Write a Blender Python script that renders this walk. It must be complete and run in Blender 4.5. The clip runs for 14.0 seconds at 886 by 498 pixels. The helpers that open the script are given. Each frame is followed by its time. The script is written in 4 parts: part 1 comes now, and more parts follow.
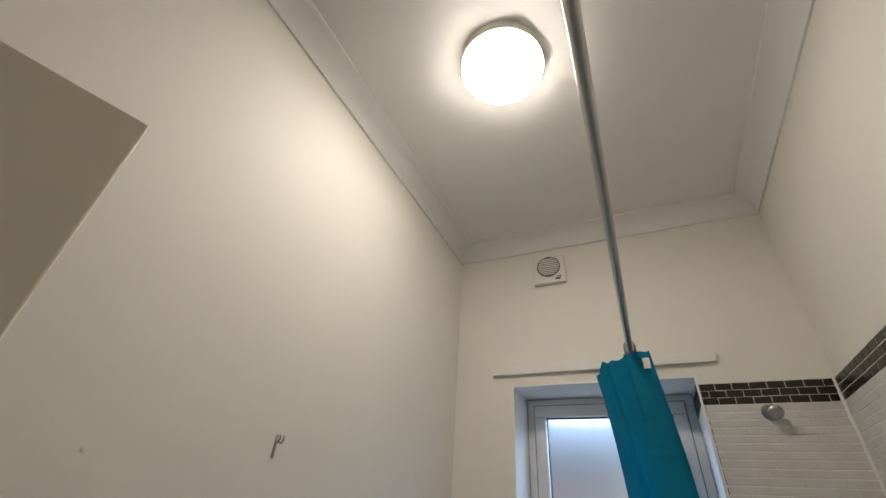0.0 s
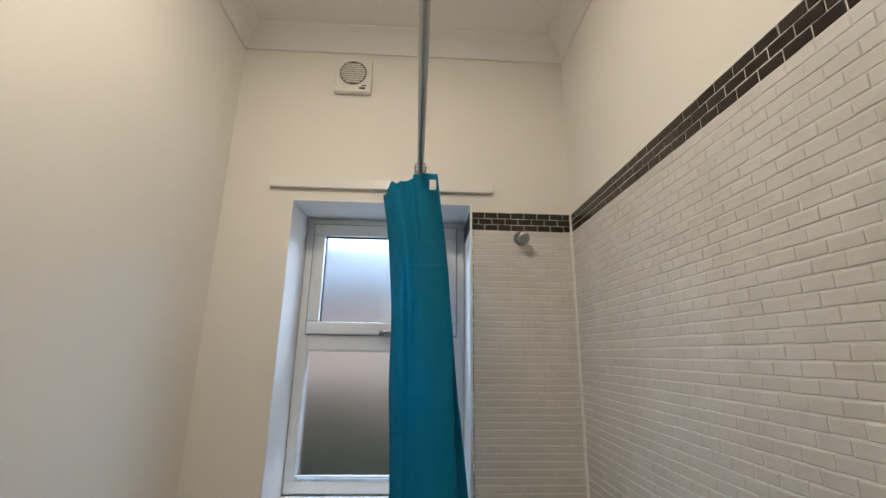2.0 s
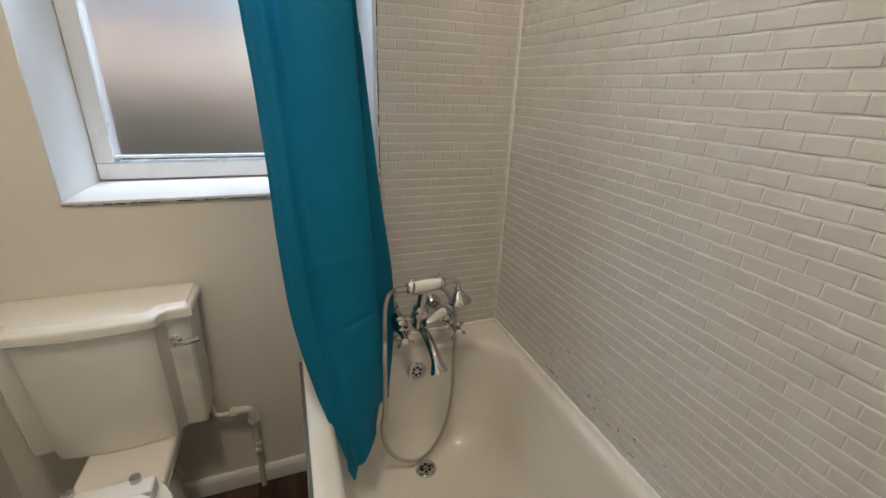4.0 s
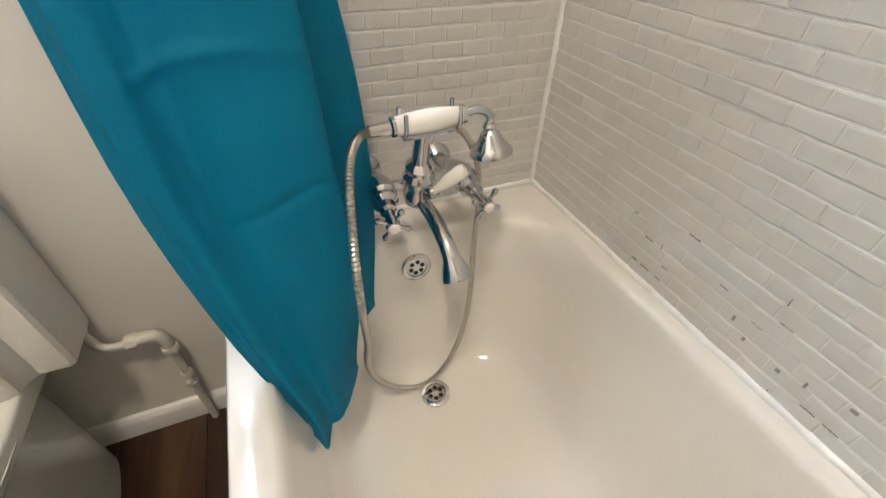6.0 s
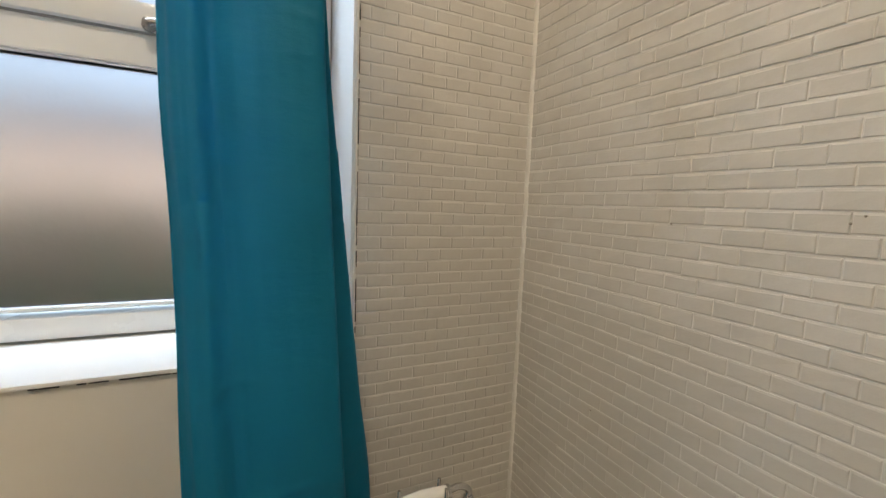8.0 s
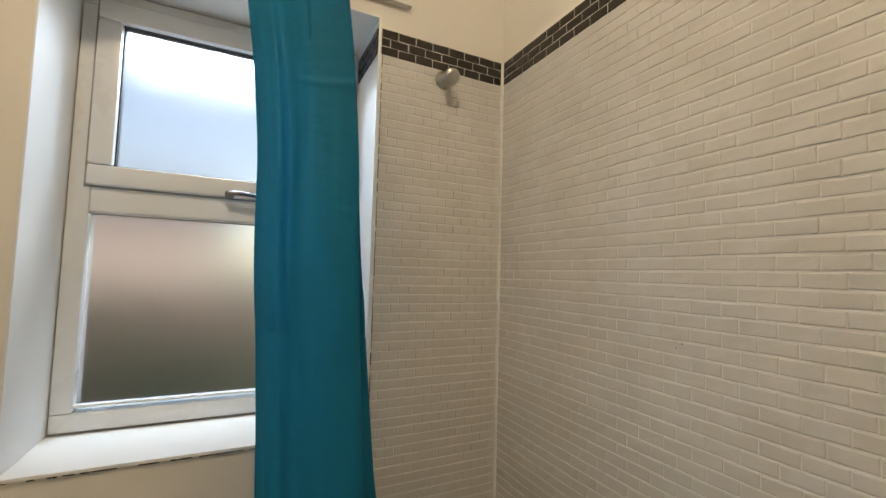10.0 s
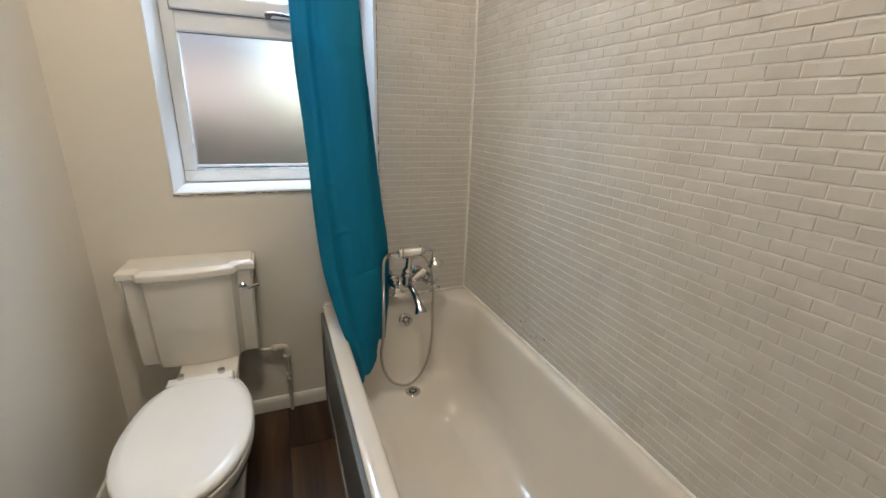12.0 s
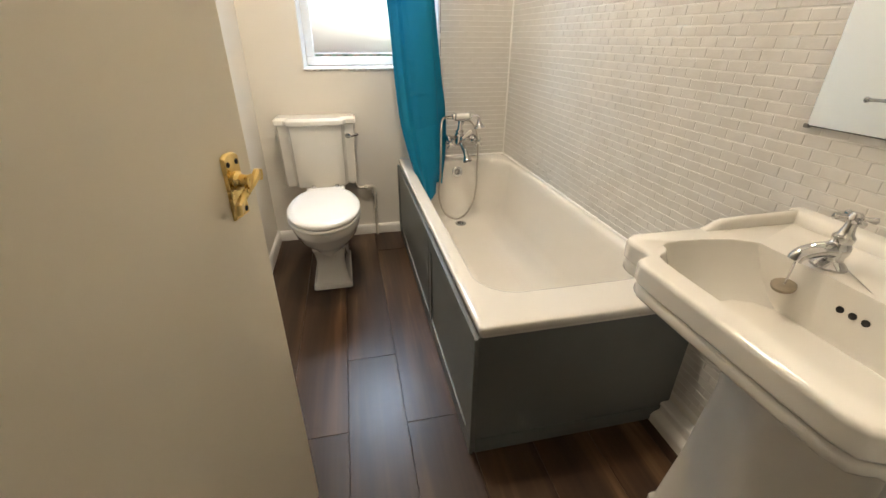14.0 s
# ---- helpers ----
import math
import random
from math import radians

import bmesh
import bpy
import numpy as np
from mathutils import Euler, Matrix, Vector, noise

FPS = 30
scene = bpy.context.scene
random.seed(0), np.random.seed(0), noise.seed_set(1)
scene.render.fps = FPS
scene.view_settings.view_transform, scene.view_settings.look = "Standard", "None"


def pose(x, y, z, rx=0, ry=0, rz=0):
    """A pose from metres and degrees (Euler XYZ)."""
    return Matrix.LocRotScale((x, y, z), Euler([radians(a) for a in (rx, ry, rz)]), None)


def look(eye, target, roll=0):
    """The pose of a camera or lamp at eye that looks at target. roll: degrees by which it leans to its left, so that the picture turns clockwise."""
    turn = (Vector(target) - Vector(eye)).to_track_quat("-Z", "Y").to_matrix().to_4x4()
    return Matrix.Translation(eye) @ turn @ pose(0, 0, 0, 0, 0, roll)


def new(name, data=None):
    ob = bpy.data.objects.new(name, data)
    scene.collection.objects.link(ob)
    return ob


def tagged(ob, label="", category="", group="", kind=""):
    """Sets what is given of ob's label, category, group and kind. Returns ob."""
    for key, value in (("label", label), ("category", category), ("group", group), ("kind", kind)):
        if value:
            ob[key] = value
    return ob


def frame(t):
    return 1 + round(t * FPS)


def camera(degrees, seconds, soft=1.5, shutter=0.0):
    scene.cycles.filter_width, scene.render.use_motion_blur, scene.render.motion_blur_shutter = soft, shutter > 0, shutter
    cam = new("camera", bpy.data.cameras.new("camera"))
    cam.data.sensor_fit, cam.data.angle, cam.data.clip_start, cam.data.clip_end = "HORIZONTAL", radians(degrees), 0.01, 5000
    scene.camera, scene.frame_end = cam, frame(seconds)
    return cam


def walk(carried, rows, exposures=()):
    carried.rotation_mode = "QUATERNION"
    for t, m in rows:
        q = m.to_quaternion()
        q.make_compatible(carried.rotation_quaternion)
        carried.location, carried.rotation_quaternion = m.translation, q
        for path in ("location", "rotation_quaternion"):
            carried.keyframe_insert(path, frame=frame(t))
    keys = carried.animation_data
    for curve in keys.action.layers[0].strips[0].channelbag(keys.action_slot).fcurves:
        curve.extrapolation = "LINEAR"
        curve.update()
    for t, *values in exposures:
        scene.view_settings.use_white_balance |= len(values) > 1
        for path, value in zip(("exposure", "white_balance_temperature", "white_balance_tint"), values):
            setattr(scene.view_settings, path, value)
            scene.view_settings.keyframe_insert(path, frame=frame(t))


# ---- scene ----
LENS = 93.9
PATH = [
    (0, (0.034, 0.017, 1.595), (-0.714, 1.498, 2.711), 4.7),
    (0.5, (0.022, 0.029, 1.602), (-0.459, 1.638, 2.688), 3.6),
    (1, (0.045, 0.091, 1.6), (-0.22, 1.831, 2.55), 2.3),
    (1.5, (0.037, 0.175, 1.567), (-0.015, 2.032, 2.306), 1.3),
    (2, (0.044, 0.271, 1.548), (0.138, 2.207, 2.041), 0.8),
    (2.5, (0.032, 0.362, 1.517), (0.278, 2.332, 1.754), 0.8),
    (3, (0.047, 0.462, 1.473), (0.426, 2.425, 1.431), 1.3),
    (3.5, (0.035, 0.588, 1.374), (0.583, 2.473, 0.991), 1.9),
    (4, (-0.001, 0.732, 1.266), (0.668, 2.475, 0.548), 2.1),
    (4.2, (-0.006, 0.773, 1.232), (0.684, 2.446, 0.38), 2.5),
    (6.3, (0.14, 1.216, 0.986), (0.741, 2.613, -0.314), 1.4),
    (6.5, (0.14, 1.214, 0.988), (0.757, 2.641, -0.27), 1.7),
    (7, (0.133, 1.195, 1.033), (0.821, 2.751, -0.019), 2.2),
    (7.5, (0.106, 1.14, 1.154), (0.881, 2.871, 0.518), 2.1),
    (8, (0.045, 1.073, 1.295), (0.902, 2.869, 1.09), 2.2),
    (8.5, (-0.023, 0.953, 1.407), (0.855, 2.747, 1.495), 1.6),
    (8.7, (-0.044, 0.905, 1.434), (0.835, 2.693, 1.61), 1.4),
    (10.8, (-0.091, 0.624, 1.37), (0.766, 2.431, 1.327), 2.2),
    (11, (-0.069, 0.551, 1.345), (0.76, 2.365, 1.194), 2.5),
    (11.5, (-0.074, 0.389, 1.29), (0.722, 2.185, 0.911), 2.3),
    (12, (-0.147, 0.194, 1.286), (0.566, 1.958, 0.671), 1.8),
    (12.5, (-0.181, -0.013, 1.249), (0.399, 1.72, 0.439), 1.0),
    (13, (-0.247, -0.21, 1.117), (0.247, 1.499, 0.204), 0.1),
    (13.5, (-0.255, -0.407, 1.103), (0.149, 1.289, 0.124), 0.1),
    (14, (-0.289, -0.607, 1.139), (0.097, 1.134, 0.233), 0.3),
]
EXPOSURES = [(0.0, 1.06, 6050, 10), (0.5, 1.06, 6000, 10), (1.0, 1.06, 5950, 10), (1.5, 1.32, 6050, 10), (2.5, 1.44, 6450, 10), (3.0, 1.48, 6450, 10), (4.2, 2.0, 6700, 10), (6.5, 2.88, 6200, 10), (7.0, 2.82, 6300, 10), (7.5, 2.50, 6450, 10), (8.0, 1.88, 7250, 10), (8.5, 1.54, 7750, 10),
             (11.0, 1.58, 7150, 10), (11.5, 1.82, 6800, 10), (12.5, 2.19, 6550, 10), (13.0, 2.48, 6550, 10), (13.5, 2.78, 6750, 10), (14.0, 2.8, 6850, 10)]
cam = camera(LENS, 14.0)
walk(cam, [(t, look(eye, target, roll)) for t, eye, target, roll in PATH], EXPOSURES)

# ---- sky and lamps ----
world = bpy.data.worlds.new("sky")
scene.world = world
world.use_nodes = True
wn = world.node_tree.nodes
sky = wn.new("ShaderNodeTexSky")
sky.sky_type = "NISHITA"
sky.sun_disc = False
sky.sun_elevation = radians(22)
sky.sun_rotation = radians(200)
wn["Background"].inputs["Strength"].default_value = 0.072
world.node_tree.links.new(sky.outputs["Color"], wn["Background"].inputs["Color"])

sun_data = bpy.data.lights.new("sun", "SUN")
sun_data.energy, sun_data.angle, sun_data.color = 0.8, radians(12), (1.0, 0.94, 0.86)
sun = new("sun", sun_data)
sun.matrix_world = look((0, 0, 30), (-6, 12, 20))

# area lamp added just outside the head of the window, boosting the sky's light
sky_area = bpy.data.lights.new("added_sky_lamp", "AREA")
sky_area.shape, sky_area.size, sky_area.size_y = "RECTANGLE", 0.72, 0.50
sky_area.energy, sky_area.color = 8.5, (0.58, 0.78, 1.0)
new("added_sky_lamp", sky_area).matrix_world = look((-0.135, 2.52, 2.42), (-0.135, 1.20, 1.80))

LAMP_STRENGTH = 23.5
LAMP_COLOUR = (1.0, 0.875, 0.72)

# ---- plan, in metres ----
WEST, EAST, NORTH, SOUTH = -0.786, 0.668, 1.912, -0.60
CEILING = 2.966
THICK = 0.12
WIN_X0, WIN_X1, WIN_Z0, WIN_Z1 = -0.498, 0.236, 0.993, 2.157
NORTH_T = 0.30                          # thickness of the outside wall
DOOR_X0, DOOR_X1, DOOR_H = -0.718, 0.075, 2.02
BAND_Z0 = 2.049
PITCH_X, PITCH_Z = 0.0555, 0.0265
RIM = 0.482


# ---- materials ----
def nodes_of(name):
    m = bpy.data.materials.new(name)
    m.use_nodes = True
    nt = m.node_tree
    return m, nt, nt.nodes["Principled BSDF"]


def ramp(nt, source, stops):
    r = nt.nodes.new("ShaderNodeValToRGB")
    while len(r.color_ramp.elements) < len(stops):
        r.color_ramp.elements.new(0.5)
    for e, (p, c) in zip(r.color_ramp.elements, stops):
        e.position, e.color = p, (*c, 1)
    nt.links.new(source, r.inputs["Fac"])
    return r.outputs["Color"]


def noise_tex(nt, scale, detail=4.0, stretch=None, coords="Object", rough=0.55):
    tc = nt.nodes.new("ShaderNodeTexCoord")
    mp = nt.nodes.new("ShaderNodeMapping")
    n = nt.nodes.new("ShaderNodeTexNoise")
    nt.links.new(tc.outputs[coords], mp.inputs["Vector"])
    if stretch:
        mp.inputs["Scale"].default_value = stretch
    n.inputs["Scale"].default_value, n.inputs["Detail"].default_value = scale, detail
    n.inputs["Roughness"].default_value = rough
    nt.links.new(mp.outputs["Vector"], n.inputs["Vector"])
    return n.outputs["Fac"]


def mixed(nt, fac, a, b, mode="MIX"):
    m = nt.nodes.new("ShaderNodeMix")
    m.data_type, m.blend_type = "RGBA", mode
    for sock, v in ((m.inputs[0], fac), (m.inputs[6], a), (m.inputs[7], b)):
        if isinstance(v, bpy.types.NodeSocket):
            nt.links.new(v, sock)
        else:
            sock.default_value = v if isinstance(v, float) else (*v, 1)
    return m.outputs[2]


def bumped(nt, bsdf, height, strength, distance=0.002):
    b = nt.nodes.new("ShaderNodeBump")
    b.inputs["Strength"].default_value, b.inputs["Distance"].default_value = strength, distance
    nt.links.new(height, b.inputs["Height"])
    nt.links.new(b.outputs["Normal"], bsdf.inputs["Normal"])


def paint(name, colour, rough=0.55, grain=220.0, relief=0.12, vary=0.06, stain=2.2, coat=0.0, coords="Object"):
    """Painted or glazed surface: base colour with broad mottling and a fine grain in the relief."""
    m, nt, b = nodes_of(name)
    dark = tuple(c * (1 - vary) for c in colour)
    broad = noise_tex(nt, stain, 5.0, coords=coords)
    col = ramp(nt, broad, [(0.32, dark), (0.68, colour)])
    nt.links.new(col, b.inputs["Base Color"])
    fine = noise_tex(nt, grain, 3.0, coords=coords)
    rr = nt.nodes.new("ShaderNodeMapRange")
    rr.inputs["To Min"].default_value, rr.inputs["To Max"].default_value = rough * 0.82, min(1.0, rough * 1.18)
    nt.links.new(broad, rr.inputs["Value"])
    nt.links.new(rr.outputs["Result"], b.inputs["Roughness"])
    b.inputs["Coat Weight"].default_value = coat
    b.inputs["Coat Roughness"].default_value = 0.04
    if relief:
        bumped(nt, b, fine, relief)
    return m


def metal(name, colour, rough=0.08, tarnish=None):
    m, nt, b = nodes_of(name)
    b.inputs["Metallic"].default_value = 1.0
    n = noise_tex(nt, 30.0, 4.0)
    nt.links.new(ramp(nt, n, [(0.35, tarnish or tuple(c * 0.9 for c in colour)), (0.65, colour)]), b.inputs["Base Color"])
    rr = nt.nodes.new("ShaderNodeMapRange")
    rr.inputs["To Min"].default_value, rr.inputs["To Max"].default_value = rough * 0.6, rough * 1.6
    nt.links.new(n, rr.inputs["Value"])
    nt.links.new(rr.outputs["Result"], b.inputs["Roughness"])
    return m


def laminate():
    """Dark walnut laminate: long streaks, lighter bands and a different tone for each plank."""
    m, nt, b = nodes_of("walnut_laminate")
    info = nt.nodes.new("ShaderNodeObjectInfo")
    tc = nt.nodes.new("ShaderNodeTexCoord")
    add = nt.nodes.new("ShaderNodeVectorMath")
    add.operation = "MULTIPLY_ADD"
    add.inputs[1].default_value = (1, 1, 1)
    scaled = nt.nodes.new("ShaderNodeVectorMath")
    scaled.operation = "SCALE"
    scaled.inputs[0].default_value = (7.1, 13.7, 3.3)
    nt.links.new(info.outputs["Random"], scaled.inputs["Scale"])
    nt.links.new(tc.outputs["Object"], add.inputs[0])
    nt.links.new(scaled.outputs["Vector"], add.inputs[2])

    def streak(sx, sy, detail):
        mp = nt.nodes.new("ShaderNodeMapping")
        mp.inputs["Scale"].default_value = (sx, sy, 1)
        n = nt.nodes.new("ShaderNodeTexNoise")
        n.inputs["Scale"].default_value, n.inputs["Detail"].default_value = 1.0, detail
        n.inputs["Distortion"].default_value = 0.6
        nt.links.new(add.outputs["Vector"], mp.inputs["Vector"])
        nt.links.new(mp.outputs["Vector"], n.inputs["Vector"])
        return n.outputs["Fac"]
    broad = streak(11, 0.8, 3.0)
    fine = streak(90, 2.2, 4.0)
    col = ramp(nt, broad, [(0.28, (0.030, 0.015, 0.008)), (0.48, (0.062, 0.032, 0.017)), (0.62, (0.108, 0.060, 0.031)), (0.75, (0.23, 0.145, 0.078))])
    grain = ramp(nt, fine, [(0.30, (0.78, 0.76, 0.74)), (0.70, (1.0, 1.0, 1.0))])
    tone = ramp(nt, info.outputs["Random"], [(0.0, (0.72, 0.72, 0.74)), (1.0, (1.15, 1.1, 1.05))])
    nt.links.new(mixed(nt, 1.0, mixed(nt, 1.0, col, grain, "MULTIPLY"), tone, "MULTIPLY"), b.inputs["Base Color"])
    b.inputs["Roughness"].default_value = 0.33
    b.inputs["Specular IOR Level"].default_value = 0.38
    bumped(nt, b, fine, 0.12, 0.001)
    return m


def tile_paint(name, colour, vary, rough):
    """Small brick tile under paint or glaze; each tile has its own tone and faint blotches."""
    m, nt, b = nodes_of(name)
    info = nt.nodes.new("ShaderNodeObjectInfo")
    geo = nt.nodes.new("ShaderNodeNewGeometry")
    both = nt.nodes.new("ShaderNodeMath")
    both.operation = "ADD"
    nt.links.new(info.outputs["Random"], both.inputs[0])
    nt.links.new(geo.outputs["Random Per Island"], both.inputs[1])
    fr = nt.nodes.new("ShaderNodeMath")
    fr.operation = "FRACT"
    nt.links.new(both.outputs[0], fr.inputs[0])
    tone = ramp(nt, fr.outputs[0], [(0.0, tuple(c * (1 - vary) for c in colour)), (1.0, colour)])
    blot = noise_tex(nt, 9.0, 5.0)
    col = mixed(nt, 1.0, tone, ramp(nt, blot, [(0.35, (0.93, 0.92, 0.90)), (0.62, (1, 1, 1))]), "MULTIPLY")
    nt.links.new(col, b.inputs["Base Color"])
    b.inputs["Roughness"].default_value = rough
    bumped(nt, b, noise_tex(nt, 160.0, 3.0), 0.15, 0.001)
    return m


def cloth():
    m, nt, b = nodes_of("teal_curtain_cloth")
    broad = noise_tex(nt, 3.0, 4.0)
    nt.links.new(ramp(nt, broad, [(0.3, (0.001, 0.185, 0.315)), (0.7, (0.002, 0.225, 0.385))]), b.inputs["Base Color"])
    b.inputs["Roughness"].default_value = 0.6
    b.inputs["Specular IOR Level"].default_value = 0.25
    weave = noise_tex(nt, 900.0, 2.0)
    crease = noise_tex(nt, 7.0, 6.0, (1.0, 1.0, 2.6))
    both = nt.nodes.new("ShaderNodeMath")
    both.operation = "MULTIPLY_ADD"
    both.inputs[1].default_value = 0.06
    nt.links.new(weave, both.inputs[0])
    nt.links.new(crease, both.inputs[2])
    bumped(nt, b, both.outputs[0], 0.35, 0.02)
    tr = nt.nodes.new("ShaderNodeBsdfTranslucent")
    tr.inputs["Color"].default_value = (0.0, 0.41, 0.66, 1)
    mx = nt.nodes.new("ShaderNodeMixShader")
    mx.inputs[0].default_value = 0.30
    nt.links.new(b.outputs[0], mx.inputs[1])
    nt.links.new(tr.outputs[0], mx.inputs[2])
    nt.links.new(mx.outputs[0], nt.nodes["Material Output"].inputs["Surface"])
    return m


def frosted():
    m, nt, b = nodes_of("frosted_glass")
    b.inputs["Base Color"].default_value = (1.0, 0.945, 0.985, 1)
    b.inputs["Transmission Weight"].default_value = 1.0
    b.inputs["Roughness"].default_value = 0.40
    b.inputs["IOR"].default_value = 1.25
    bumped(nt, b, noise_tex(nt, 60.0, 2.0), 0.2, 0.002)
    return m


def glow():
    m, nt, b = nodes_of("lamp_diffuser")
    b.inputs["Base Color"].default_value = (0.85, 0.85, 0.83, 1)
    b.inputs["Roughness"].default_value = 0.4
    b.inputs["Emission Color"].default_value = (*LAMP_COLOUR, 1)
    b.inputs["Emission Strength"].default_value = LAMP_STRENGTH
    return m


def brickwork():
    m, nt, b = nodes_of("outdoor_brick")
    tc = nt.nodes.new("ShaderNodeTexCoord")
    br = nt.nodes.new("ShaderNodeTexBrick")
    br.inputs["Color1"].default_value, br.inputs["Color2"].default_value = (0.21, 0.14, 0.115, 1), (0.17, 0.12, 0.10, 1)
    br.inputs["Mortar"].default_value = (0.35, 0.32, 0.28, 1)
    br.inputs["Scale"].default_value = 4.4
    nt.links.new(tc.outputs["Object"], br.inputs["Vector"])
    nt.links.new(br.outputs["Color"], b.inputs["Base Color"])
    b.inputs["Roughness"].default_value = 0.9
    return m


WALL = paint("cream_wall_paint", (0.80, 0.765, 0.70), 0.62, 240.0, 0.10, 0.035, 1.4)
CEIL = paint("white_ceiling_paint", (0.80, 0.785, 0.76), 0.8, 260.0, 0.10, 0.03, 1.6)
GLOSS = paint("white_gloss_paint", (0.80, 0.785, 0.75), 0.32, 90.0, 0.10, 0.05, 6.0)
REVEAL = paint("white_reveal_paint", (0.82, 0.82, 0.81), 0.45, 150.0, 0.12, 0.03, 3.0)
DOORPAINT = paint("cream_door_paint", (0.85, 0.785, 0.65), 0.42, 70.0, 0.10, 0.04, 3.0)
UPVC = paint("white_upvc", (0.80, 0.81, 0.81), 0.28, 30.0, 0.02, 0.02, 3.0)
SHADOWGAP = paint("grey_shadow_gap", (0.33, 0.33, 0.34), 0.6)
GASKET = paint("black_gasket", (0.025, 0.025, 0.028), 0.6)
ACRYLIC = paint("white_bath_acrylic", (0.765, 0.73, 0.67), 0.10, 14.0, 0.015, 0.025, 3.5, coat=0.4)
CERAMIC = paint("white_glazed_ceramic", (0.79, 0.76, 0.70), 0.08, 12.0, 0.012, 0.03, 5.0, coat=0.5)
SEATPAINT = paint("white_painted_seat", (0.82, 0.80, 0.76), 0.22, 30.0, 0.03, 0.03, 6.0)
PANELGREY = paint("grey_panel_paint", (0.152, 0.163, 0.158), 0.42, 80.0, 0.12, 0.12, 4.0)
PANELEDGE = paint("pale_grey_edge", (0.42, 0.41, 0.40), 0.5, 60.0, 0.2, 0.3, 30.0)
SEALANT = paint("white_sealant", (0.86, 0.845, 0.81), 0.35, 60.0, 0.3, 0.10, 18.0)
GROUT = paint("painted_grout", (0.82, 0.805, 0.775), 0.6, 140.0, 0.35, 0.06, 9.0)
GROUTLIGHT = paint("pale_grout", (0.66, 0.64, 0.60), 0.8, 120.0, 0.3, 0.15, 14.0)
TILEWHITE = tile_paint("painted_brick_tile", (0.665, 0.647, 0.618), 0.04, 0.5)
TILEDARK = tile_paint("dark_brown_tile", (0.030, 0.022, 0.016), 0.35, 0.25)
PLASTIC = paint("white_plastic", (0.78, 0.76, 0.70), 0.38, 40.0, 0.03, 0.06, 12.0)
GRILLEBROWN = paint("brown_grille_recess", (0.20, 0.175, 0.145), 0.8, 60.0, 0.2, 0.3, 20.0)
PIPE = paint("overpainted_pipe", (0.70, 0.66, 0.58), 0.4, 60.0, 0.2, 0.15, 25.0)
CHROME = metal("chrome", (0.60, 0.60, 0.61), 0.07)
STEEL = metal("brushed_steel", (0.50, 0.49, 0.47), 0.30)
HOSE = metal("ribbed_hose_steel", (0.52, 0.48, 0.42), 0.30, (0.49, 0.455, 0.40))
BRASS = metal("aged_brass", (0.86, 0.66, 0.28), 0.27, (0.74, 0.54, 0.22))
PEWTER = metal("dull_window_handle", (0.30, 0.30, 0.31), 0.25)
DARK = paint("dark_hole", (0.012, 0.011, 0.010), 0.8)
PORCELAIN = paint("white_porcelain_grip", (0.86, 0.83, 0.77), 0.12, 20.0, 0.0, 0.03, 10.0, coat=0.4)
CLOTH = cloth()
TAG = paint("white_cloth_tag", (0.8, 0.8, 0.78), 0.8)
FLOORWOOD = laminate()
GLASS = frosted()
GLOW = glow()
BRICKOUT = brickwork()
PALEBRICK = paint("pale_weathered_brick", (0.45, 0.415, 0.40), 0.9, 12.0, 0.4, 0.25, 1.2)
GRASS = paint("rough_grass", (0.05, 0.085, 0.03), 0.9, 40.0, 0.6, 0.4, 3.0)
LEAF = paint("hedge_leaf", (0.05, 0.10, 0.035), 0.7, 30.0, 0.2, 0.4, 2.0)
ROOFTILE = paint("slate_roof", (0.10, 0.095, 0.10), 0.8, 20.0, 0.4, 0.2, 2.0)
mirror_mat, _nt, _b = nodes_of("silvered_mirror")
_b.inputs["Metallic"].default_value, _b.inputs["Roughness"].default_value = 1.0, 0.015
_b.inputs["Base Color"].default_value = (0.86, 0.90, 0.90, 1)
PLUGMETAL = paint("dull_plug_rubber", (0.26, 0.21, 0.145), 0.45, 60.0, 0.1, 0.3, 40.0)
MIRROREDGE = paint("corroded_mirror_edge", (0.20, 0.20, 0.19), 0.4, 60.0, 0.2, 0.5, 60.0)


# ---- mesh helpers ----
def finish(name, bm, material, parent=None, label="", smooth=35.0):
    bmesh.ops.recalc_face_normals(bm, faces=bm.faces)
    if smooth:
        for f in bm.faces:
            f.smooth = True
            near = [g.calc_area() for e in f.edges for g in e.link_faces if g is not f]
            if near and f.calc_area() > 15 * sum(near) / len(near):
                f.smooth = False
        lim = radians(smooth)
        for e in bm.edges:
            if len(e.link_faces) == 2 and e.calc_face_angle(0) > lim:
                e.smooth = False
    me = bpy.data.meshes.new(name)
    bm.to_mesh(me)
    bm.free()
    me.materials.append(material)
    ob = new(name, me)
    if parent:
        ob.parent = parent
    if label:
        tagged(ob, label)
    return ob


def part(name, bm, material, parent, label="", smooth=35.0):
    return finish(name, bm, material, parent, label, smooth)


def thing(name, label, category, group="", at=(0, 0, 0)):
    e = new(name)
    e.empty_display_size = 0.05
    return tagged(e, label, category, group)


def box(bm, x0, x1, y0, y1, z0, z1, bevel=0.0, segs=2):
    vs = [bm.verts.new((x, y, z)) for z in (z0, z1) for x, y in ((x0, y0), (x1, y0), (x1, y1), (x0, y1))]
    fs = [bm.faces.new([vs[i] for i in q]) for q in ((3, 2, 1, 0), (4, 5, 6, 7), (0, 1, 5, 4), (1, 2, 6, 5), (2, 3, 7, 6), (3, 0, 4, 7))]
    if bevel:
        es = list({e for f in fs for e in f.edges})
